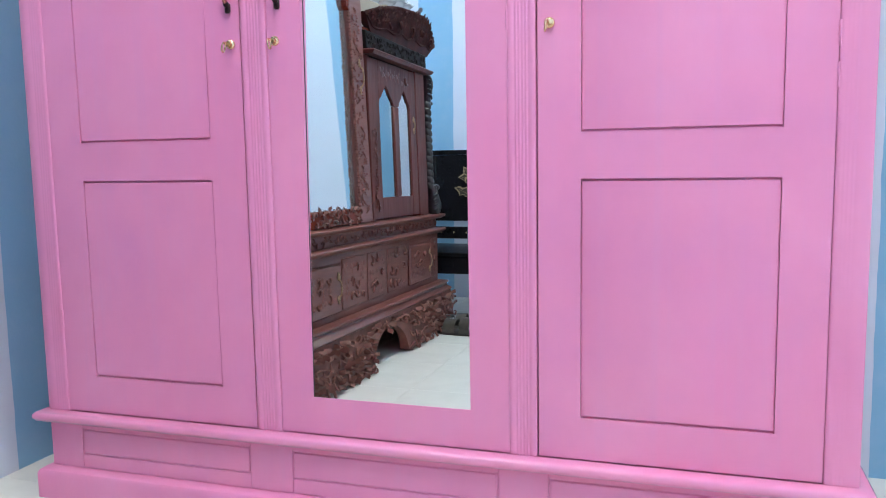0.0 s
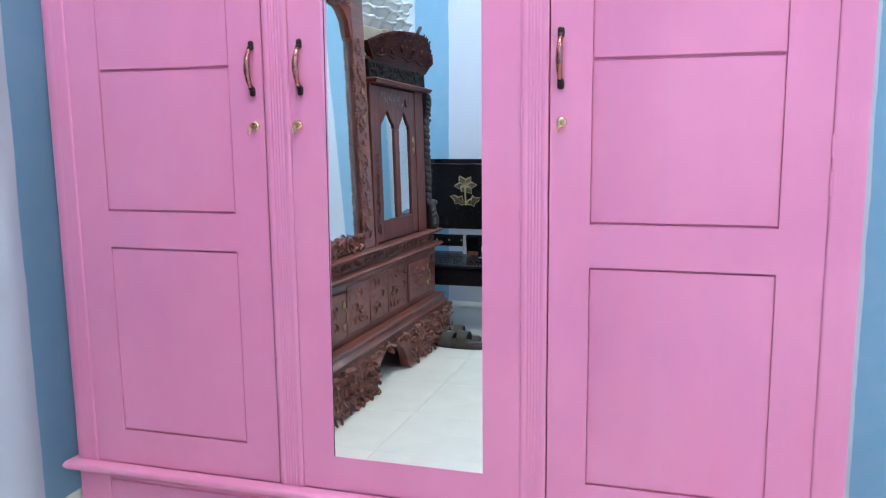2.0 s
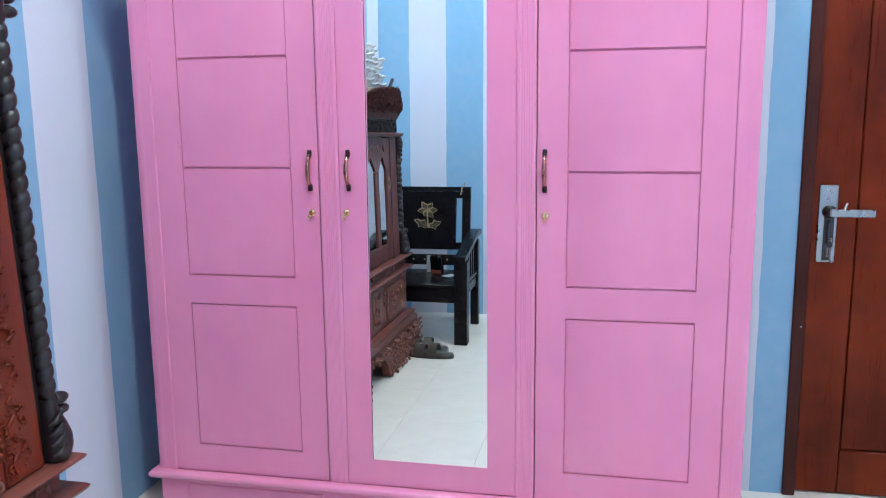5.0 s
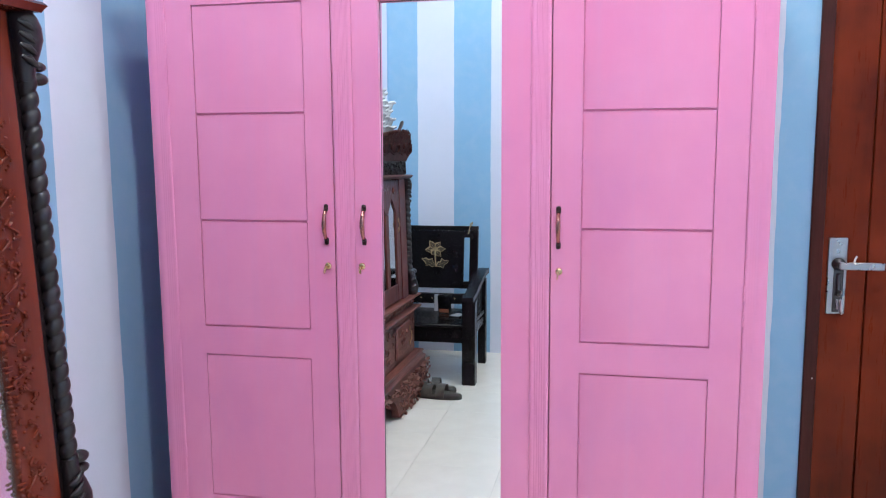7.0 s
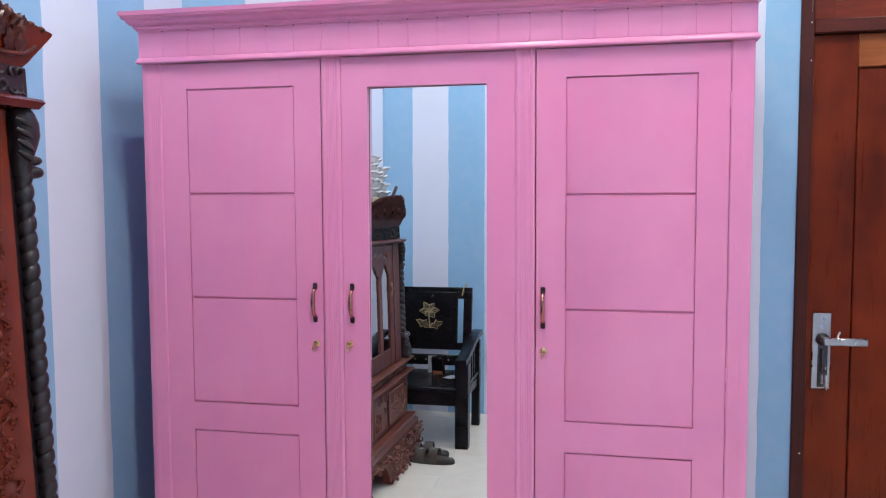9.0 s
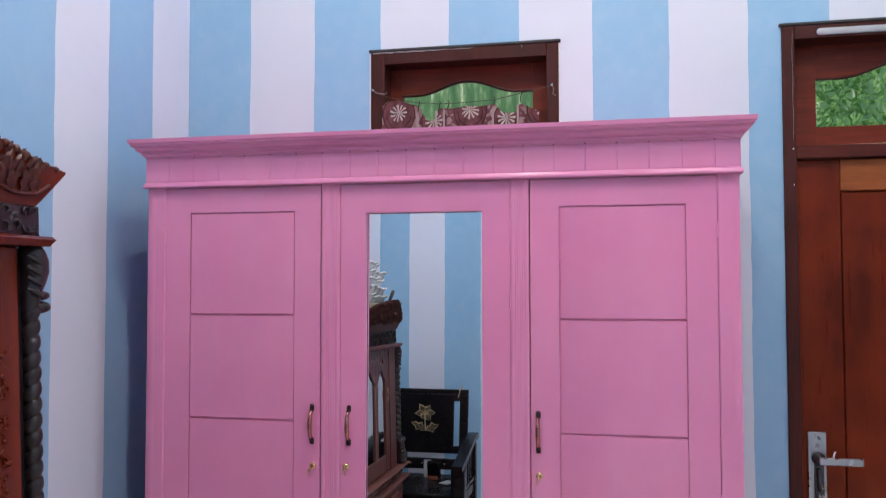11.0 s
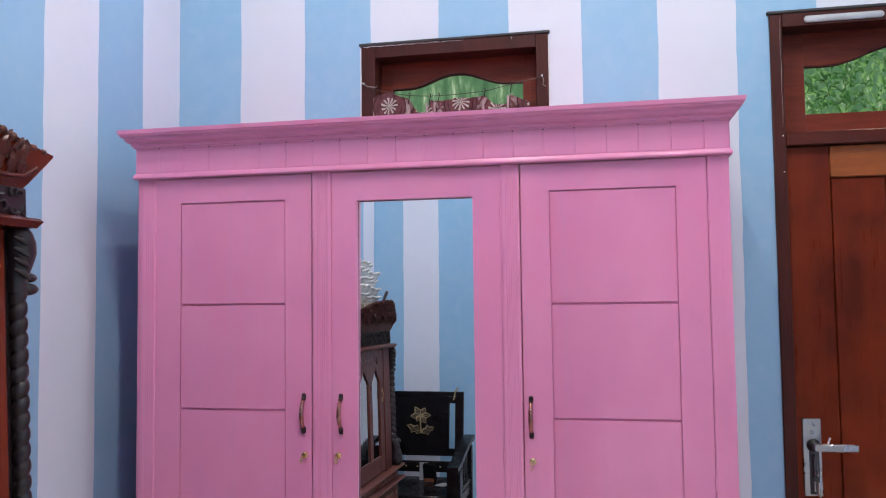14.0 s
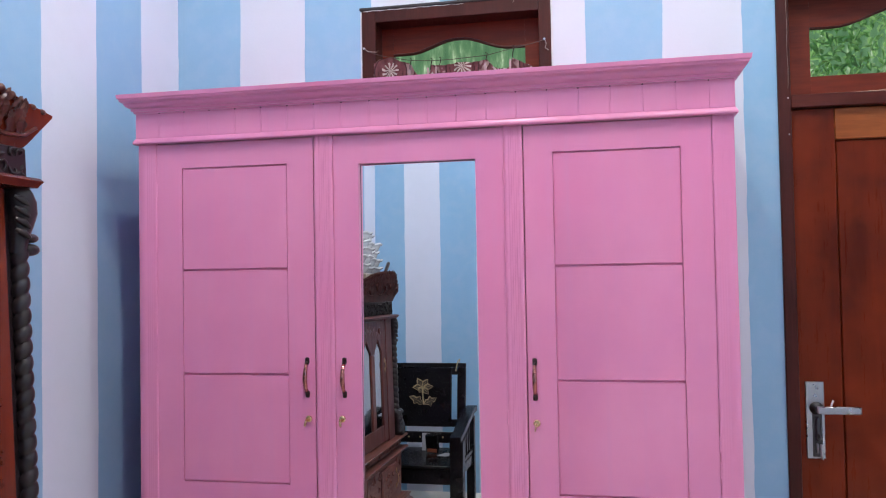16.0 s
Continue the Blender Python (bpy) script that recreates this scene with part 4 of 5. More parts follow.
for i in range(n + 1):
    x = E0 - 0.06 + (E1 - E0 + 0.12) * i / n
    g = abs(x - MID)
    z = 0.0 if g > 0.20 else 0.155 * (1 - (g / 0.20) ** 2) ** 0.5
    if g > 0.20:
        z = 0.012 * abs(math.sin(x * 38)) + 0.016 * max(0, math.sin(x * 11))
    loops.append([(x, -0.075 + 0.02 * (z / 0.2), z), (x, -0.052, 0.196), (x, 0.0, 0.196), (x, -0.03, z)])
rings(skirt, loops)
skirt = part("skirt", skirt, BASE_CARVED, cabinet, "deeply carved skirt with an arched gap", angle=50)
off_arch = lambda x, z: abs(x - MID) > 0.205 or z > 0.15
part("carving", carving(E0 - 0.05, E1 + 0.05, 0.006, 0.190, -0.064, 0.044, 0.028, off_arch), BASE_CARVED, skirt)
for a, b in ((E0 - 0.028, E0 - 0.006), (E1 + 0.006, E1 + 0.028)):
    part("skirt_end", boxed(a, b, -0.028, BK - 0.101, 0.004, 0.1955, bevel=0.003), BASE_CARVED, cabinet)
part("back_board", boxed(E0, E1, BK - 0.015, BK, 0.0, 0.1965), BASE_WOOD, cabinet)
for x in (E0 - 0.03, E1 + 0.03):
    part("foot", boxed(x - 0.03, x + 0.03, BK - 0.10, BK - 0.02, 0.0, 0.2, bevel=0.006), BASE_CARVED, cabinet)
mould = [(-0.02, 0.196), (0.030, 0.196), (0.036, 0.204), (0.030, 0.212), (0.018, 0.220), (0.016, 0.232), (0.024, 0.238), (0.022, 0.246), (0.006, 0.250), (-0.02, 0.250)]
part("base_moulding", surround(bmesh.new(), E0, E1, -0.030, BK, mould), BASE_WOOD, cabinet, angle=50)
part("lower_body", boxed(E0, E1, 0.0, BK, 0.197, 0.508), BASE_WOOD, cabinet)
part("ledge", surround(bmesh.new(), E0, E1, -0.006, BK, [(-0.02, 0.496), (0.012, 0.498), (0.030, 0.510), (0.034, 0.518), (0.028, 0.524), (-0.02, 0.526)]), BASE_WOOD, cabinet, angle=50)
part("middle_body", boxed(E0 + 0.012, E1 - 0.012, 0.004, BK, 0.526, 0.582), BASE_WOOD, cabinet)
part("carving", carving(E0 + 0.03, E1 - 0.03, 0.531, 0.570, 0.004, 0.036, 0.007), BASE_CARVED, cabinet)
part("ledge", surround(bmesh.new(), E0, E1, -0.004, BK, [(-0.02, 0.572), (0.014, 0.574), (0.030, 0.584), (0.034, 0.591), (0.028, 0.596), (-0.02, 0.598)]), BASE_WOOD, cabinet, angle=50)
for a, b, carved in ((-2.39, -2.30, True), (-2.27, -1.965, False), (-1.93, -1.70, True), (-1.67, -1.48, True), (-1.45, -1.23, True), (-1.20, -0.90, False), (-0.87, -0.77, True)):
    if carved:
        f = part("front_panel", boxed(a, b, -0.005, 0.001, 0.275, 0.475, bevel=0.004), BASE_WOOD, cabinet)
        part("carving", carving(a + 0.012, b - 0.012, 0.29, 0.462, -0.005, 0.05, 0.005), BASE_WOOD, f)
    else:
        f = part("drawer", boxed(a, b, -0.014, 0.001, 0.272, 0.462, bevel=0.007), BASE_WOOD, cabinet)
        part("carving", carving(a + 0.09, b - 0.04, 0.31, 0.43, -0.014, 0.045, 0.0045), BASE_WOOD, f)
        pull(f, a + 0.03, 0.37, 0.095, -0.014)

# tall part with the arched mirror
before = set(cabinet.children_recursive)
TA, TB = -1.557, -0.793
part("upper_body", boxed(TA + 0.004, TB, 0.034, BK - 0.05, 0.598, 1.708), MAHOGANY, cabinet)


def mirror_arch(steps=26):
    """Top edge of the glass opening: a shouldered arch."""
    pts = []
    for i in range(steps + 1):
        f = i / steps
        x = -1.432 + f * (1.432 - 0.905)
        k = abs(f - 0.5) * 2
        pts.append((x, 1.60 - 0.10 * k ** 3 - (0.05 if k > 0.86 else 0.0) - 0.012 * abs(math.sin(f * 18))))
    return pts


mframe = part("mirror_frame", boxed(TB - 0.112, TB, 0.0, 0.034, 0.600, 1.706, bevel=0.003), MAHOGANY, cabinet, "carved mahogany mirror frame")
part("frame_stile", boxed(TA, -1.433, 0.0, 0.034, 0.600, 1.706, bevel=0.003), BASE_WOOD, mframe)
part("frame_rail", boxed(-1.432, TB - 0.113, 0.0, 0.034, 0.600, 0.662, bevel=0.003), MAHOGANY, mframe)
part("frame_rail", plate_under(bmesh.new(), 0.0, 0.034, mirror_arch(), 1.706), MAHOGANY, mframe, angle=30)
turned = boxed(-0.275, 0.275, -0.003, 0.003, 0.655, 1.62)
bmesh.ops.transform(turned, matrix=pose(-1.170, 0.020, 0, 0, 0, -0.85), verts=turned.verts)
part("mirror", turned, CABINET_MIRROR, mframe, "arched mirror glass")
part("carving", stile_carving(TB - 0.110, TB - 0.034, 0.62, 1.50, 0.0, 0.046), MAHOGANY, mframe, "raised mahogany scrolls")
part("carving", stile_carving(TA + 0.03, -1.436, 0.64, 1.52, 0.0), BASE_CARVED, mframe)
part("carving", fret_edge(TB - 0.111, 0.66, 1.50, 0.0, -1, 0.16), MAHOGANY, mframe)
part("carving", fret_edge(-1.434, 0.66, 1.50, 0.0, 1), BASE_CARVED, mframe)
part("carving", carving(-1.42, TB - 0.12, 0.602, 0.668, 0.0, 0.038, 0.012), BASE_CARVED, mframe)
part("carving", carving(-1.40, TB - 0.10, 1.57, 1.69, 0.0, 0.042, 0.013), CARVED, mframe)
pull(mframe, TA + 0.058, 1.195, 0.12)
part("column", twisted_column(-0.757, 0.0, 0.725, 1.578, 0.0185), DARK_CARVED, cabinet, "black twisted rope column")
part("column_foot", beast_foot(-0.760, 0.0, 0.598, 1, 1), DARK_CARVED, cabinet, "black carved creature at the foot")
part("column_head", beast_foot(-0.760, 0.0, 1.708, -1, 1), DARK_CARVED, cabinet, "black carved creature at the head")
# Post coloured black to hold the deep shade between column and frame.
part("corner_post", boxed(-0.792, -0.746, 0.010, BK - 0.05, 0.598, 1.706, bevel=0.003), DARK_CARVED, cabinet)
part("cap_ledge", surround(bmesh.new(), TA, -0.750, -0.012, BK - 0.05, [(-0.02, 1.707), (0.020, 1.709), (0.024, 1.716), (0.030, 1.724), (0.024, 1.731), (-0.02, 1.733)]), MAHOGANY, cabinet, angle=50)
fr = part("frieze", boxed(TA, -0.719, 0.002, BK - 0.05, 1.733, 1.802, bevel=0.003), DARK_CARVED, cabinet, "blackened carved band")
part("carving", carving(TA + 0.01, -0.723, 1.737, 1.799, 0.004, 0.030, 0.006, None, 0.25), DARK_CARVED, fr)
bm, lo, hi, ln = crest(TA - 0.085, -0.637, 1.802, 1.889, ((TA - 0.085, 1.889), (TA + 0.06, 1.921), (-1.35, 1.951), (-0.98, 1.951), (-0.83, 1.931), (-0.74, 1.908), (-0.637, 1.891)), 0.024)
cr = part("crest", bm, MAHOGANY, cabinet, "leafy carved cresting with pointed ends")
part("carving", crest_carving(lo, hi, ln), CARVED, cr)

# this taller case leans back a little towards the wall
for ob in set(cabinet.children_recursive) - before:
    for v in ob.data.vertices:
        v.co.y += 0.045 * max(0.0, v.co.z - 0.6)

# low part with the lancet glass door
before = set(cabinet.children_recursive)
LA, LB = -2.30, -1.560
part("upper_body", boxed(LA, LB - 0.004, 0.05, BK - 0.03, 0.598, 1.296), LOW_WOOD, cabinet)
part("post", boxed(-2.285, -2.158, 0.0, 0.05, 0.598, 1.296, bevel=0.003), LOW_WOOD, cabinet)
part("post", boxed(-1.587, LB - 0.003, 0.0, 0.05, 0.598, 1.296, bevel=0.003), LOW_WOOD, cabinet)
gdoor = part("glass_door", boxed(-2.155, -2.0755, 0.004, 0.04, 0.606, 1.290, bevel=0.003), LOW_WOOD, cabinet, "brown lacquered door with two lancet panes")
part("stile", boxed(-1.6895, -1.590, 0.004, 0.04, 0.606, 1.290, bevel=0.003), LOW_WOOD, gdoor)
part("muntin", boxed(-1.925, -1.863, 0.004, 0.04, 0.698, 1.106, bevel=0.004), LOW_WOOD, gdoor)
part("rail", boxed(-2.075, -1.690, 0.0045, 0.04, 0.606, 0.698, bevel=0.003), LOW_WOOD, gdoor)


def lancets(xa, xb):
    """Lower edge of the head over one pane: short shoulders, then straight slopes to a point."""
    mid, q = (xa + xb) / 2, (xb - xa) / 2
    return [(mid + q * f, z) for f, z in ((-1, 1.108), (-0.93, 1.124), (-0.62, 1.142), (-0.28, 1.172), (0, 1.190), (0.28, 1.172), (0.62, 1.142), (0.93, 1.124), (1, 1.108))]


edge = lancets(-2.075, -1.9255) + lancets(-1.8625, -1.690)
part("lancet_rail", plate_under(bmesh.new(), 0.0045, 0.04, edge, 1.290), LOW_WOOD, gdoor, angle=30)
part("carving", carving(-2.07, -1.70, 1.212, 1.262, 0.0045, 0.05, 0.004, None, 0.7), CARVED, gdoor)
part("carving", stile_carving(-1.648, -1.604, 0.64, 1.05, 0.004), CARVED, gdoor)
part("pane", boxed(-2.0755, -1.9255, 0.012, 0.016, 0.69, 1.2), DARK_GLASS, gdoor, "pale reflecting pane")
part("pane", boxed(-1.8625, -1.6895, 0.012, 0.016, 0.69, 1.2), DARK_GLASS, gdoor, "pale reflecting pane")
pull(gdoor, -2.112, 1.035, 0.06, 0.004)
part("column", twisted_column(-2.335, 0.006, 0.725, 1.175, 0.022), DARK_CARVED, cabinet, "black twisted rope column")
part("column_foot", beast_foot(-2.352, 0.0, 0.598, 1, -1, 1.25), DARK_CARVED, cabinet, "black carved creature at the foot")
part("column_head", beast_foot(-2.335, 0.006, 1.298, -1, -1), DARK_CARVED, cabinet, "black carved creature at the head")
part("corner_post", boxed(-2.36, -2.29, 0.052, BK - 0.03, 0.598, 1.296, bevel=0.003), LOW_WOOD, cabinet)
part("cap_ledge", surround(bmesh.new(), -2.305, LB - 0.02, -0.012, BK - 0.03, [(-0.02, 1.297), (0.018, 1.299), (0.022, 1.305), (0.028, 1.313), (0.022, 1.319), (-0.02, 1.321)]), LOW_WOOD, cabinet, angle=50)
fr = part("frieze", boxed(-2.335, LB - 0.01, 0.002, BK - 0.03, 1.321, 1.398, bevel=0.003), SOOTY_CARVED, cabinet, "blackened carved band")
part("carving", carving(-2.327, LB - 0.02, 1.326, 1.394, 0.004, 0.034, 0.005, None, 0.2), SOOTY_CARVED, fr)
bm, lo, hi, ln = crest(-2.475, LB + 0.0, 1.398, 1.470, ((-2.475, 1.472), (-2.40, 1.512), (-2.345, 1.555), (-2.27, 1.572), (-2.10, 1.568), (-1.90, 1.55), (-1.70, 1.51), (-1.56, 1.466)), 0.024, 0.2)
cr = part("crest", bm, CREST_CARVED, cabinet, "leafy carved cresting with pointed ends")
part("carving", crest_carving(lo, hi, ln, 4), CREST_CARVED, cr)
part("top_board", boxed(-2.33, LB - 0.01, 0.018, BK - 0.03, 1.3985, 1.412), MAHOGANY, cabinet)
for ob in set(cabinet.children_recursive) - before:
    for v in ob.data.vertices:
        v.co.y += 0.03 * max(0.0, v.co.z - 0.6)

for ob in cabinet.children_recursive:
    if ob.name.startswith("carving"):
        ob["kind"] = "stuff"


# ---- things on the cabinet ----
def wavy_dish(r, h, waves, lift):
    """A white dish with a scalloped rim."""
    prof = ((0.25, 0.0), (0.55, 0.0), (0.58, 0.12), (0.74, 0.28), (0.84, 0.62), (0.90, 0.78), (1.02, 0.80), (1.07, 0.88), (1.05, 0.97), (0.97, 1.0), (0.88, 0.94), (0.78, 0.7), (0.5, 0.34), (0.2, 0.3))
    loops = []
    for q, f in prof:
        loops.append([(r * q * (1 + 0.035 * q * q * math.cos(waves * a)) * math.cos(a), r * q * (1 + 0.035 * q * q * math.cos(waves * a)) * math.sin(a), h * f + lift * q * q * math.cos(waves * a)) for a in (math.tau * k / 48 for k in range(48))])
    return rings(bmesh.new(), loops)


box_z = 1.4125
for x, y, w, d, h, t in ((-0.82, -1.70, 0.22, 0.20, 0.13, 6), (-0.82, -1.97, 0.22, 0.25, 0.145, -4), (-0.84, -2.235, 0.18, 0.22, 0.135, 5)):
    ob = solid("cardboard_box", boxed(-w / 2, w / 2, -d / 2, d / 2, 0, h, bevel=0.004), CARDBOARD, "small tan cardboard box on the carved cabinet", "box", "boxes on the cabinet")
    ob.matrix_basis = pose(x, y, box_z, 0, 0, t)
stack = random.Random(5)
for x, y, base, n in ((-0.80, -1.72, 0.13, 5), (-0.80, -1.90, 0.145, 5), (-0.80, -2.04, 0.145, 5), (-0.83, -2.20, 0.135, 5), (-0.82, -2.295, 0.135, 4)):
    for i in range(n):
        k = stack.uniform(0.86, 1.08)
        ob = solid("dish", wavy_dish(0.076 * k, 0.058, 7, 0.003), CERAMIC, "white scalloped ceramic dish in a stack", "dish", "stacked white dishes")
        ob.matrix_basis = pose(x + stack.uniform(-0.008, 0.008), y + stack.uniform(-0.01, 0.01), box_z + base + 0.046 * i, stack.uniform(-3, 3), stack.uniform(-3, 3), 23 * i)
tool = tube(bmesh.new(), [(-0.703, -2.02, 1.4175), (-0.703, -2.19, 1.533), (-0.703, -2.20, 1.540), (-0.703, -2.215, 1.551), (-0.703, -2.32, 1.625), (-0.703, -2.33, 1.632)], [0.003, 0.003, 0.005, 0.009, 0.011, 0.006], 10)
solid("screwdriver", tool, BRONZE, "dark thin tool leaning behind the cresting", "tool")

# ---- black armchair by the south wall ----
chair = thing("wooden_armchair", "black lacquered wooden bench chair with a gold flower", "chair")
CX0, CX1, CF, CB = -0.985, -0.296, -2.56, -3.13     # outer sides, front and back
part("seat", boxed(CX0 + 0.03, CX1 - 0.03, CB + 0.02, CF + 0.03, 0.358, 0.382, bevel=0.005), BLACK, chair)
part("apron", boxed(CX0 + 0.07, CX1 - 0.075, CF - 0.005, CF + 0.02, 0.265, 0.357, bevel=0.004), BLACK, chair)
for x in (CX0, CX1 - 0.085):
    s = 1 if x == CX0 else 0
    part("front_leg", boxed(x, x + 0.085, CF - 0.04, CF + 0.04, 0.0, 0.53, bevel=0.005), BLACK, chair)
    part("back_leg", boxed(x + 0.006, x + 0.062, CB - 0.03, CB + 0.03, 0.0, 0.60, bevel=0.005), BLACK, chair)
    arm = rings(bmesh.new(), [[(x + 0.006, y, z), (x + 0.076, y, z), (x + 0.076, y, z + 0.034), (x + 0.006, y, z + 0.034)] for y, z in ((CF + 0.06, 0.528), (CF - 0.05, 0.540), (CF - 0.25, 0.585), (CB + 0.10, 0.628), (CB - 0.03, 0.632))])
    part("arm", arm, BLACK, chair, angle=30)
    part("side_rail", boxed(x + 0.02, x + 0.05, CB + 0.031, CF - 0.041, 0.285, 0.345, bevel=0.003), BLACK, chair)
    for i in range(5):
        y = CF - 0.11 - 0.082 * i
        part("slat", boxed(x + 0.024, x + 0.046, y - 0.013, y + 0.013, 0.345, 0.535 + 0.022 * i, bevel=0.003), BLACK, chair)
BY = CB + 0.015


def back_y(z):
    return BY - 0.12 * (z - 0.45)


def back_board(x0, x1, z0, z1, thick, bevel=0.004):
    bm = boxed(x0, x1, -thick, 0.0, z0, z1, bevel=bevel)
    for v in bm.verts:
        v.co.y += back_y(v.co.z)
    return bm


part("backrest", back_board(-0.905, -0.4825, 0.520, 0.922, 0.022), BLACK, chair, "flat black back board")
part("top_rail", back_board(-0.945, -0.383, 0.923, 0.953, 0.030), BLACK, chair)
part("low_rail", back_board(-0.90, -0.443, 0.412, 0.484, 0.024), BLACK, chair, "black rail with small gold dots")
part("post", back_board(-0.442, -0.383, 0.38, 0.922, 0.032), BLACK, chair)
part("post", back_board(-0.945, -0.906, 0.38, 0.922, 0.032), BLACK, chair)
for a, b in ((0.520, 0.570), (0.874, 0.922)):
    part("spacer", back_board(-0.482, -0.4425, a, b, 0.022), BLACK, chair)


def on_back(u, v, n):
    z = 0.748 + 0.88 * v
    return (-0.688 + 0.88 * u, back_y(z) + 0.001 + n, z)


wash = bmesh.new()


STAR = ((0.10, 0.0), (0.30, 0.62), (0.50, 1.0), (0.74, 0.52), (1.0, 0.0), (0.74, -0.52), (0.50, -1.0), (0.30, -0.62))
HOLLY = ((0.0, 0.0), (0.25, 0.62), (0.38, 0.42), (0.58, 1.0), (0.68, 0.45), (1.0, 0.12), (0.80, -0.42), (0.60, -0.38), (0.42, -1.05), (0.30, -0.50))


def gilt_leaf(bm, outline, cu, cv, turn, length, width):
    """A pointed petal or leaf: a raised gold rim, heavier on its upper side, round a dull field with a midrib."""
    c, s = math.cos(turn), math.sin(turn)
    pts = [on_back(cu + a * length * c - b * width * s, cv + a * length * s + b * width * c, 0.0015) for a, b in outline]
    rings(wash, [[Vector(p) + Vector((0, d, 0)) for p in pts] for d in (-0.002, -0.0006)])
    loop = pts + pts[:1]
    middle = sum((Vector(p) for p in pts), Vector()) / len(pts)
    rad = [0.0020 + 0.0038 * max(0.0, (Vector(p) - middle).normalized().dot(Vector((-0.55, 0, 0.83)))) for p in loop]
    tube(bm, loop, rad, 5)
    tube(bm, [on_back(cu + a * length * c, cv + a * length * s, 0.001) for a in (0.2, 0.5, 0.75)], [0.0016, 0.0012, 0.0006], 5)


bm = bmesh.new()
for turn, length in ((0.08, 0.086), (0.98, 0.074), (2.15, 0.080), (3.18, 0.078), (4.15, 0.050), (5.45, 0.074)):
    gilt_leaf(bm, STAR, 0.0, 0.045, turn, length, 0.023)
ball(bm, on_back(0, 0.045, 0.002), (0.009, 0.005, 0.009))
flower = part("painted_flower", bm, GOLD, chair, "gold outlined carved flower")
bm = bmesh.new()
for turn, length, width in ((2.66, 0.128, 0.036), (0.40, 0.112, 0.036)):
    gilt_leaf(bm, HOLLY, 0.012, -0.085, turn, length, width)
tube(bm, [on_back(0.0, 0.03, 0.001), on_back(0.004, -0.03, 0.002), on_back(0.012, -0.09, 0.001)], 0.0048, 6)
part("painted_leaf", bm, GOLD, flower)
part("petal_wash", wash, DIM_GOLD, flower, "dull gold wash inside the outlines")
for i in range(6):
    x = -0.86 + 0.08 * i
    part("gold_dot", ball(bmesh.new(), (x, back_y(0.45) + 0.001, 0.450), (0.006, 0.003, 0.006)), GOLD, chair)
loop = tube(bmesh.new(), [(-0.452, back_y(0.90) + 0.004, 0.90), (-0.444, back_y(0.93) + 0.006, 0.94), (-0.436, back_y(0.96) + 0.004, 0.972), (-0.428, back_y(0.96) - 0.02, 0.980), (-0.436, back_y(0.96) - 0.035, 0.955)], 0.004, 6)
solid("cord_loop", loop, GOLD, "tan cord looped over the black chair back", "cord")

# small things on the seat
carton = thing("printed_packet", "small black packet with an orange print on the seat", "packet", m=pose(-0.570, -2.93, 0.3825, -10, 0, 8))
part("packet_body", boxed(-0.042, 0.042, -0.018, 0.018, 0.004, 0.125, bevel=0.004), BLACK, carton)
part("print_band", boxed(-0.034, 0.034, 0.0182, 0.0195, 0.008, 0.032), ORANGE, carton, "orange printed band")
ob = solid("paper_sheet", boxed(-0.026, 0.026, -0.002, 0.002, 0.0, 0.115), SHADED_PAPER, "white paper sheet with shade in its grey colour, propped against the chair back", "paper")
ob.matrix_basis = pose(-0.632, -2.99, 0.3825, 8, 0, -6)
ob = solid("paper_sheet", boxed(-0.035, 0.035, -0.05, 0.05, 0.0, 0.002), SHADED_PAPER, "white folded paper with shade in its grey colour, lying on the black seat", "paper")
ob.matrix_basis = pose(-0.47, -2.86, 0.3828, 0, 0, 24)


# ---- sandals ----
def sole(length, width, z0, z1):
    pts = []
    for k in range(28):
        a = math.tau * k / 28
        u = math.cos(a)
        w = width * (0.5 + 0.07 * u + 0.05 * math.cos(2 * a))
        pts.append((length / 2 * u, w * math.sin(a)))
    return rings(bmesh.new(), [[(x * q, y * q, z) for x, y in pts] for z, q in ((z0, 0.97), (z0 + 0.004, 1.0), (z1 - 0.004, 1.0), (z1, 0.96))])


def sandal():
    s = thing("sandal", "worn brown-grey rubber sandal on the tiled floor", "sandal", "pair of sandals")
    part("sole", sole(0.290, 0.112, 0.0, 0.027), RUBBER, s)
    part("footbed", sole(0.276, 0.100, 0.027, 0.032), STRAP, s, "olive-grey footbed")
    for x, w, h in ((0.060, 0.062, 0.062), (-0.022, 0.052, 0.072)):
        loops = []
        for i in range(13):
            a = math.pi * i / 12
            y, z = 0.055 * math.cos(a), 0.014 + h * math.sin(a) ** 0.8
            loops.append([(x - w / 2, y, z), (x + w / 2, y, z), (x + w / 2, y * 0.94, z - 0.004), (x - w / 2, y * 0.94, z - 0.004)])
        part("strap", rings(bmesh.new(), loops), STRAP, s, "olive-grey strap")
    part("buckle", boxed(0.05, 0.07, -0.012, 0.012, 0.0745, 0.079, bevel=0.001), STEEL, s)
    return s


shoe = sandal()
shoe.matrix_basis = pose(-0.468, -2.24, 0, 0, 0, 186)
copy_thing(shoe, pose(-0.53, -2.36, 0, 0, 0, 176))

# ---- curtain on its string over the wardrobe ----
TOPS = ((-0.272, 2.300), (-0.245, 2.318), (-0.205, 2.318), (-0.165, 2.302), (-0.130, 2.292), (-0.112, 2.258), (-0.094, 2.235), (-0.066, 2.240), (-0.050, 2.282), (-0.016, 2.276), (0.053, 2.284), (0.105, 2.282), (0.152, 2.285), (0.160, 2.288), (0.185, 2.258), (0.215, 2.250), (0.240, 2.252), (0.256, 2.288), (0.285, 2.272), (0.325, 2.252))


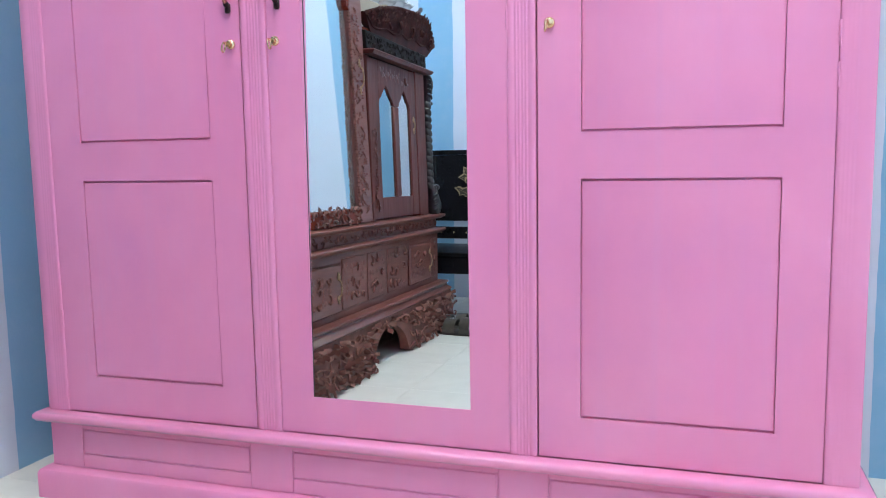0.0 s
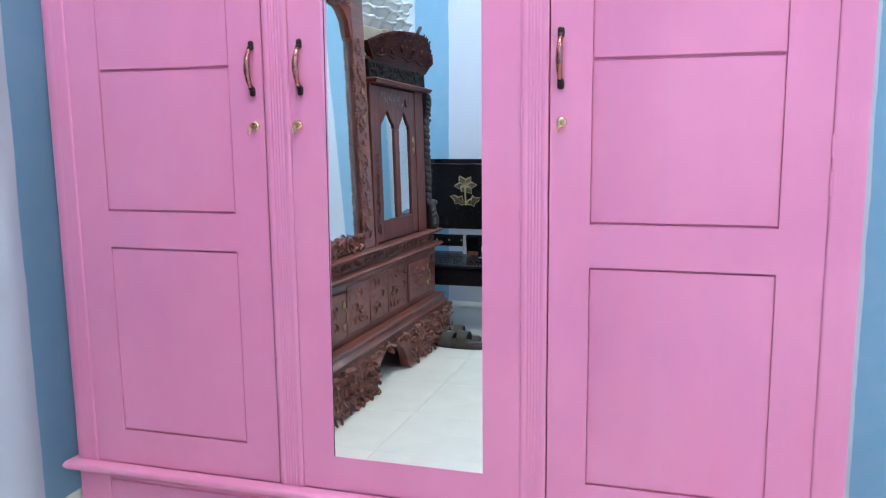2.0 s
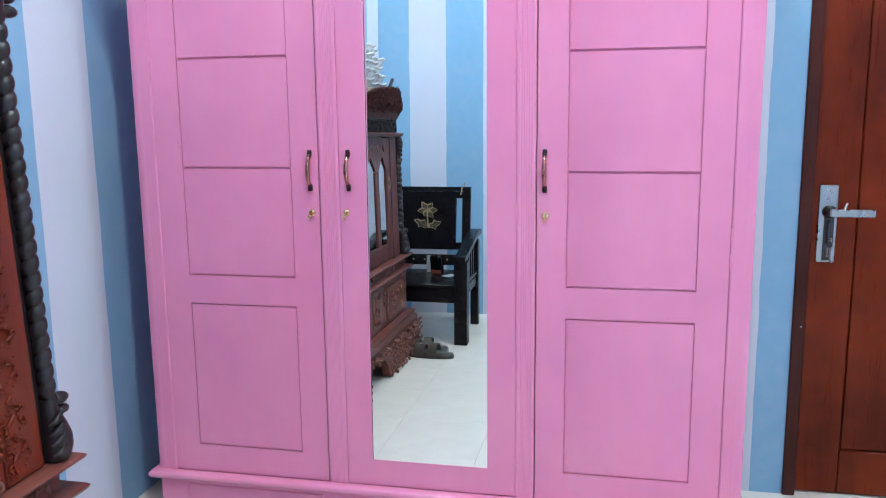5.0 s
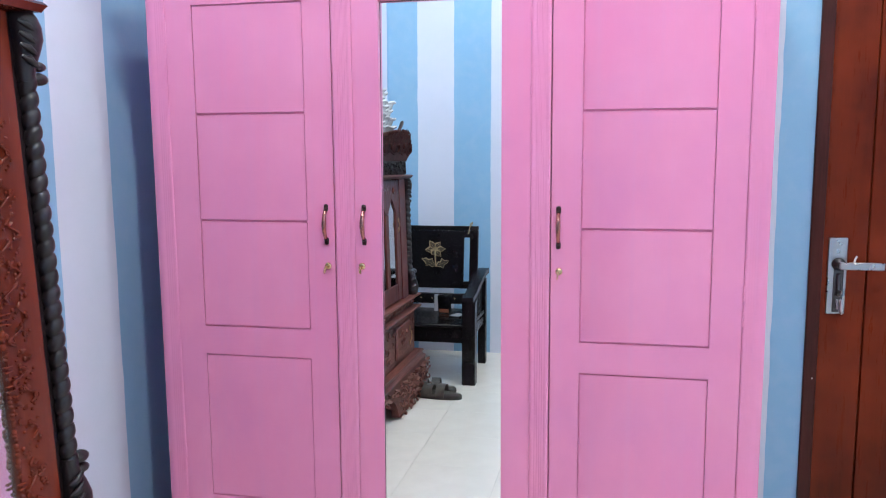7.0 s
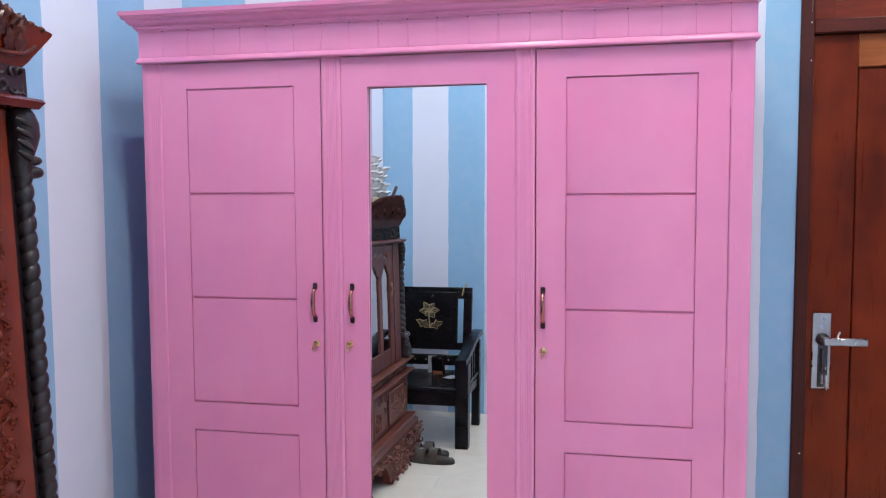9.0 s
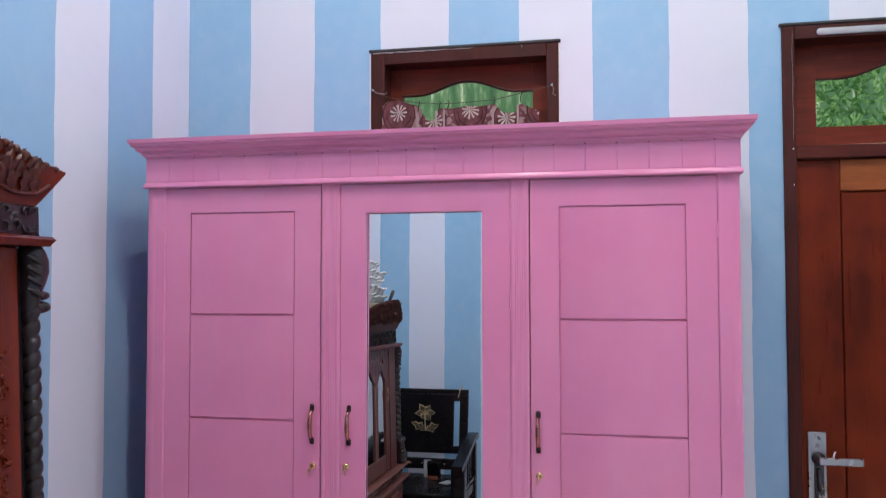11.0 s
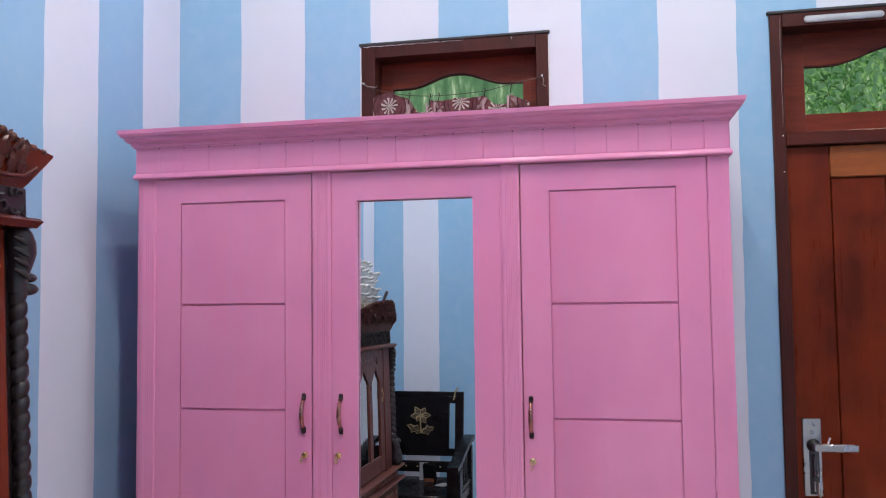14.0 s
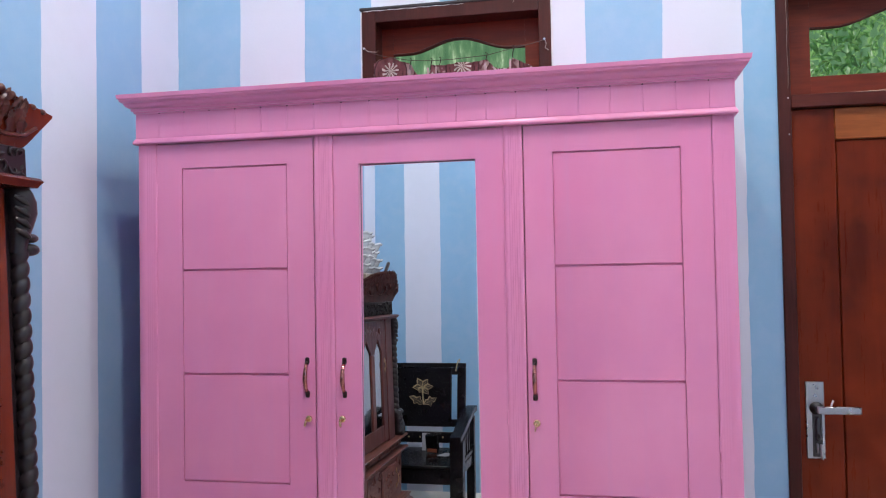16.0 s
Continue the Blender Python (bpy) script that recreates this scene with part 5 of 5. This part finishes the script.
def top_of(x):
    for (a, za), (b, zb) in zip(TOPS, TOPS[1:]):
        if a <= x <= b:
            f = (x - a) / (b - a)
            return za + (zb - za) * f
    return TOPS[-1][1]


bm = bmesh.new()
grid = []
for i in range(121):
    x = -0.272 + 0.597 * i / 120
    zt = top_of(x)
    row = []
    for k in range(9):
        z = zt + (1.95 - zt) * k / 8
        row.append(bm.verts.new((x, 0.600 + 0.010 * math.sin(x * 75) * (0.4 + 0.6 * k / 8) + 0.004 * math.sin(x * 190 + z * 20), z)))
    grid.append(row)
for a, b in zip(grid, grid[1:]):
    for k in range(8):
        bm.faces.new((a[k], a[k + 1], b[k + 1], b[k]))
bmesh.ops.solidify(bm, geom=bm.faces[:], thickness=0.0012)
curtain = thing("curtain", "rose-brown curtain with pale sunburst flowers on a string", "curtain")
part("cloth", bm, CLOTH, curtain)
for x, z in ((-0.132, 2.272), (-0.060, 2.274), (-0.030, 2.274), (0.156, 2.276), (0.247, 2.285)):
    part("tab", boxed(x - 0.0034, x + 0.0034, 0.5845, 0.586, z - 0.085, z - 0.006), TAB_CLOTH, curtain, "pale cloth tab")
line = [(-0.312, 0.616, 2.362), (-0.29, 0.608, 2.348), (-0.255, 0.602, 2.333), (-0.19, 0.600, 2.316), (-0.132, 0.600, 2.304), (-0.05, 0.600, 2.297), (0.03, 0.600, 2.297), (0.16, 0.600, 2.303), (0.25, 0.602, 2.322), (0.32, 0.608, 2.336), (0.372, 0.616, 2.350)]
part("string", tube(bmesh.new(), line, 0.0013, 6), DARK_CORD, curtain, "thin dark string")
for x, z in ((-0.132, 2.303), (-0.052, 2.297), (-0.018, 2.297), (0.156, 2.303), (0.256, 2.323)):
    part("hook", tube(bmesh.new(), [(x, 0.597, z + 0.010), (x + 0.006, 0.597, z + 0.006), (x + 0.004, 0.597, z - 0.004), (x, 0.598, z - 0.018), (x - 0.001, 0.600, z - 0.034)], 0.0018, 6), BRONZE, curtain, "dark wire hook")
for x, z in ((-0.312, 2.362), (0.372, 2.350)):
    part("nail", lathe(bmesh.new(), ((0.0, 0.0), (0.0018, 0.0), (0.0018, 0.014), (0.0045, 0.014), (0.0045, 0.017), (0.0, 0.017)), (x, 0.6195, z), Matrix.Rotation(radians(90), 4, "X"), 10), STEEL, curtain)
part("cord_end", tube(bmesh.new(), [(-0.312, 0.612, 2.362), (-0.322, 0.610, 2.372), (-0.300, 0.608, 2.352), (-0.262, 0.604, 2.345), (-0.256, 0.603, 2.352)], 0.002, 6), CORD, curtain)
part("cord_end", tube(bmesh.new(), [(0.372, 0.612, 2.350), (0.378, 0.610, 2.335), (0.374, 0.610, 2.318), (0.386, 0.611, 2.310)], 0.0017, 6), CORD, curtain)

# ---- floor tiles ----
T = 0.407
X0, Y0 = -0.365 - 2 * T, -3.62
tile_mesh = mesh_of("tile", boxed(-T / 2 + 0.0005, T / 2 - 0.0005, -T / 2 + 0.0005, T / 2 - 0.0005, -0.008, 0.0, bevel=0.0002), TILE)
for i in range(11):
    for k in range(11):
        t = new("tile", tile_mesh)
        t.parent = floor
        t.location = (X0 + (i + 0.5) * T, Y0 + (k + 0.5) * T, 0)
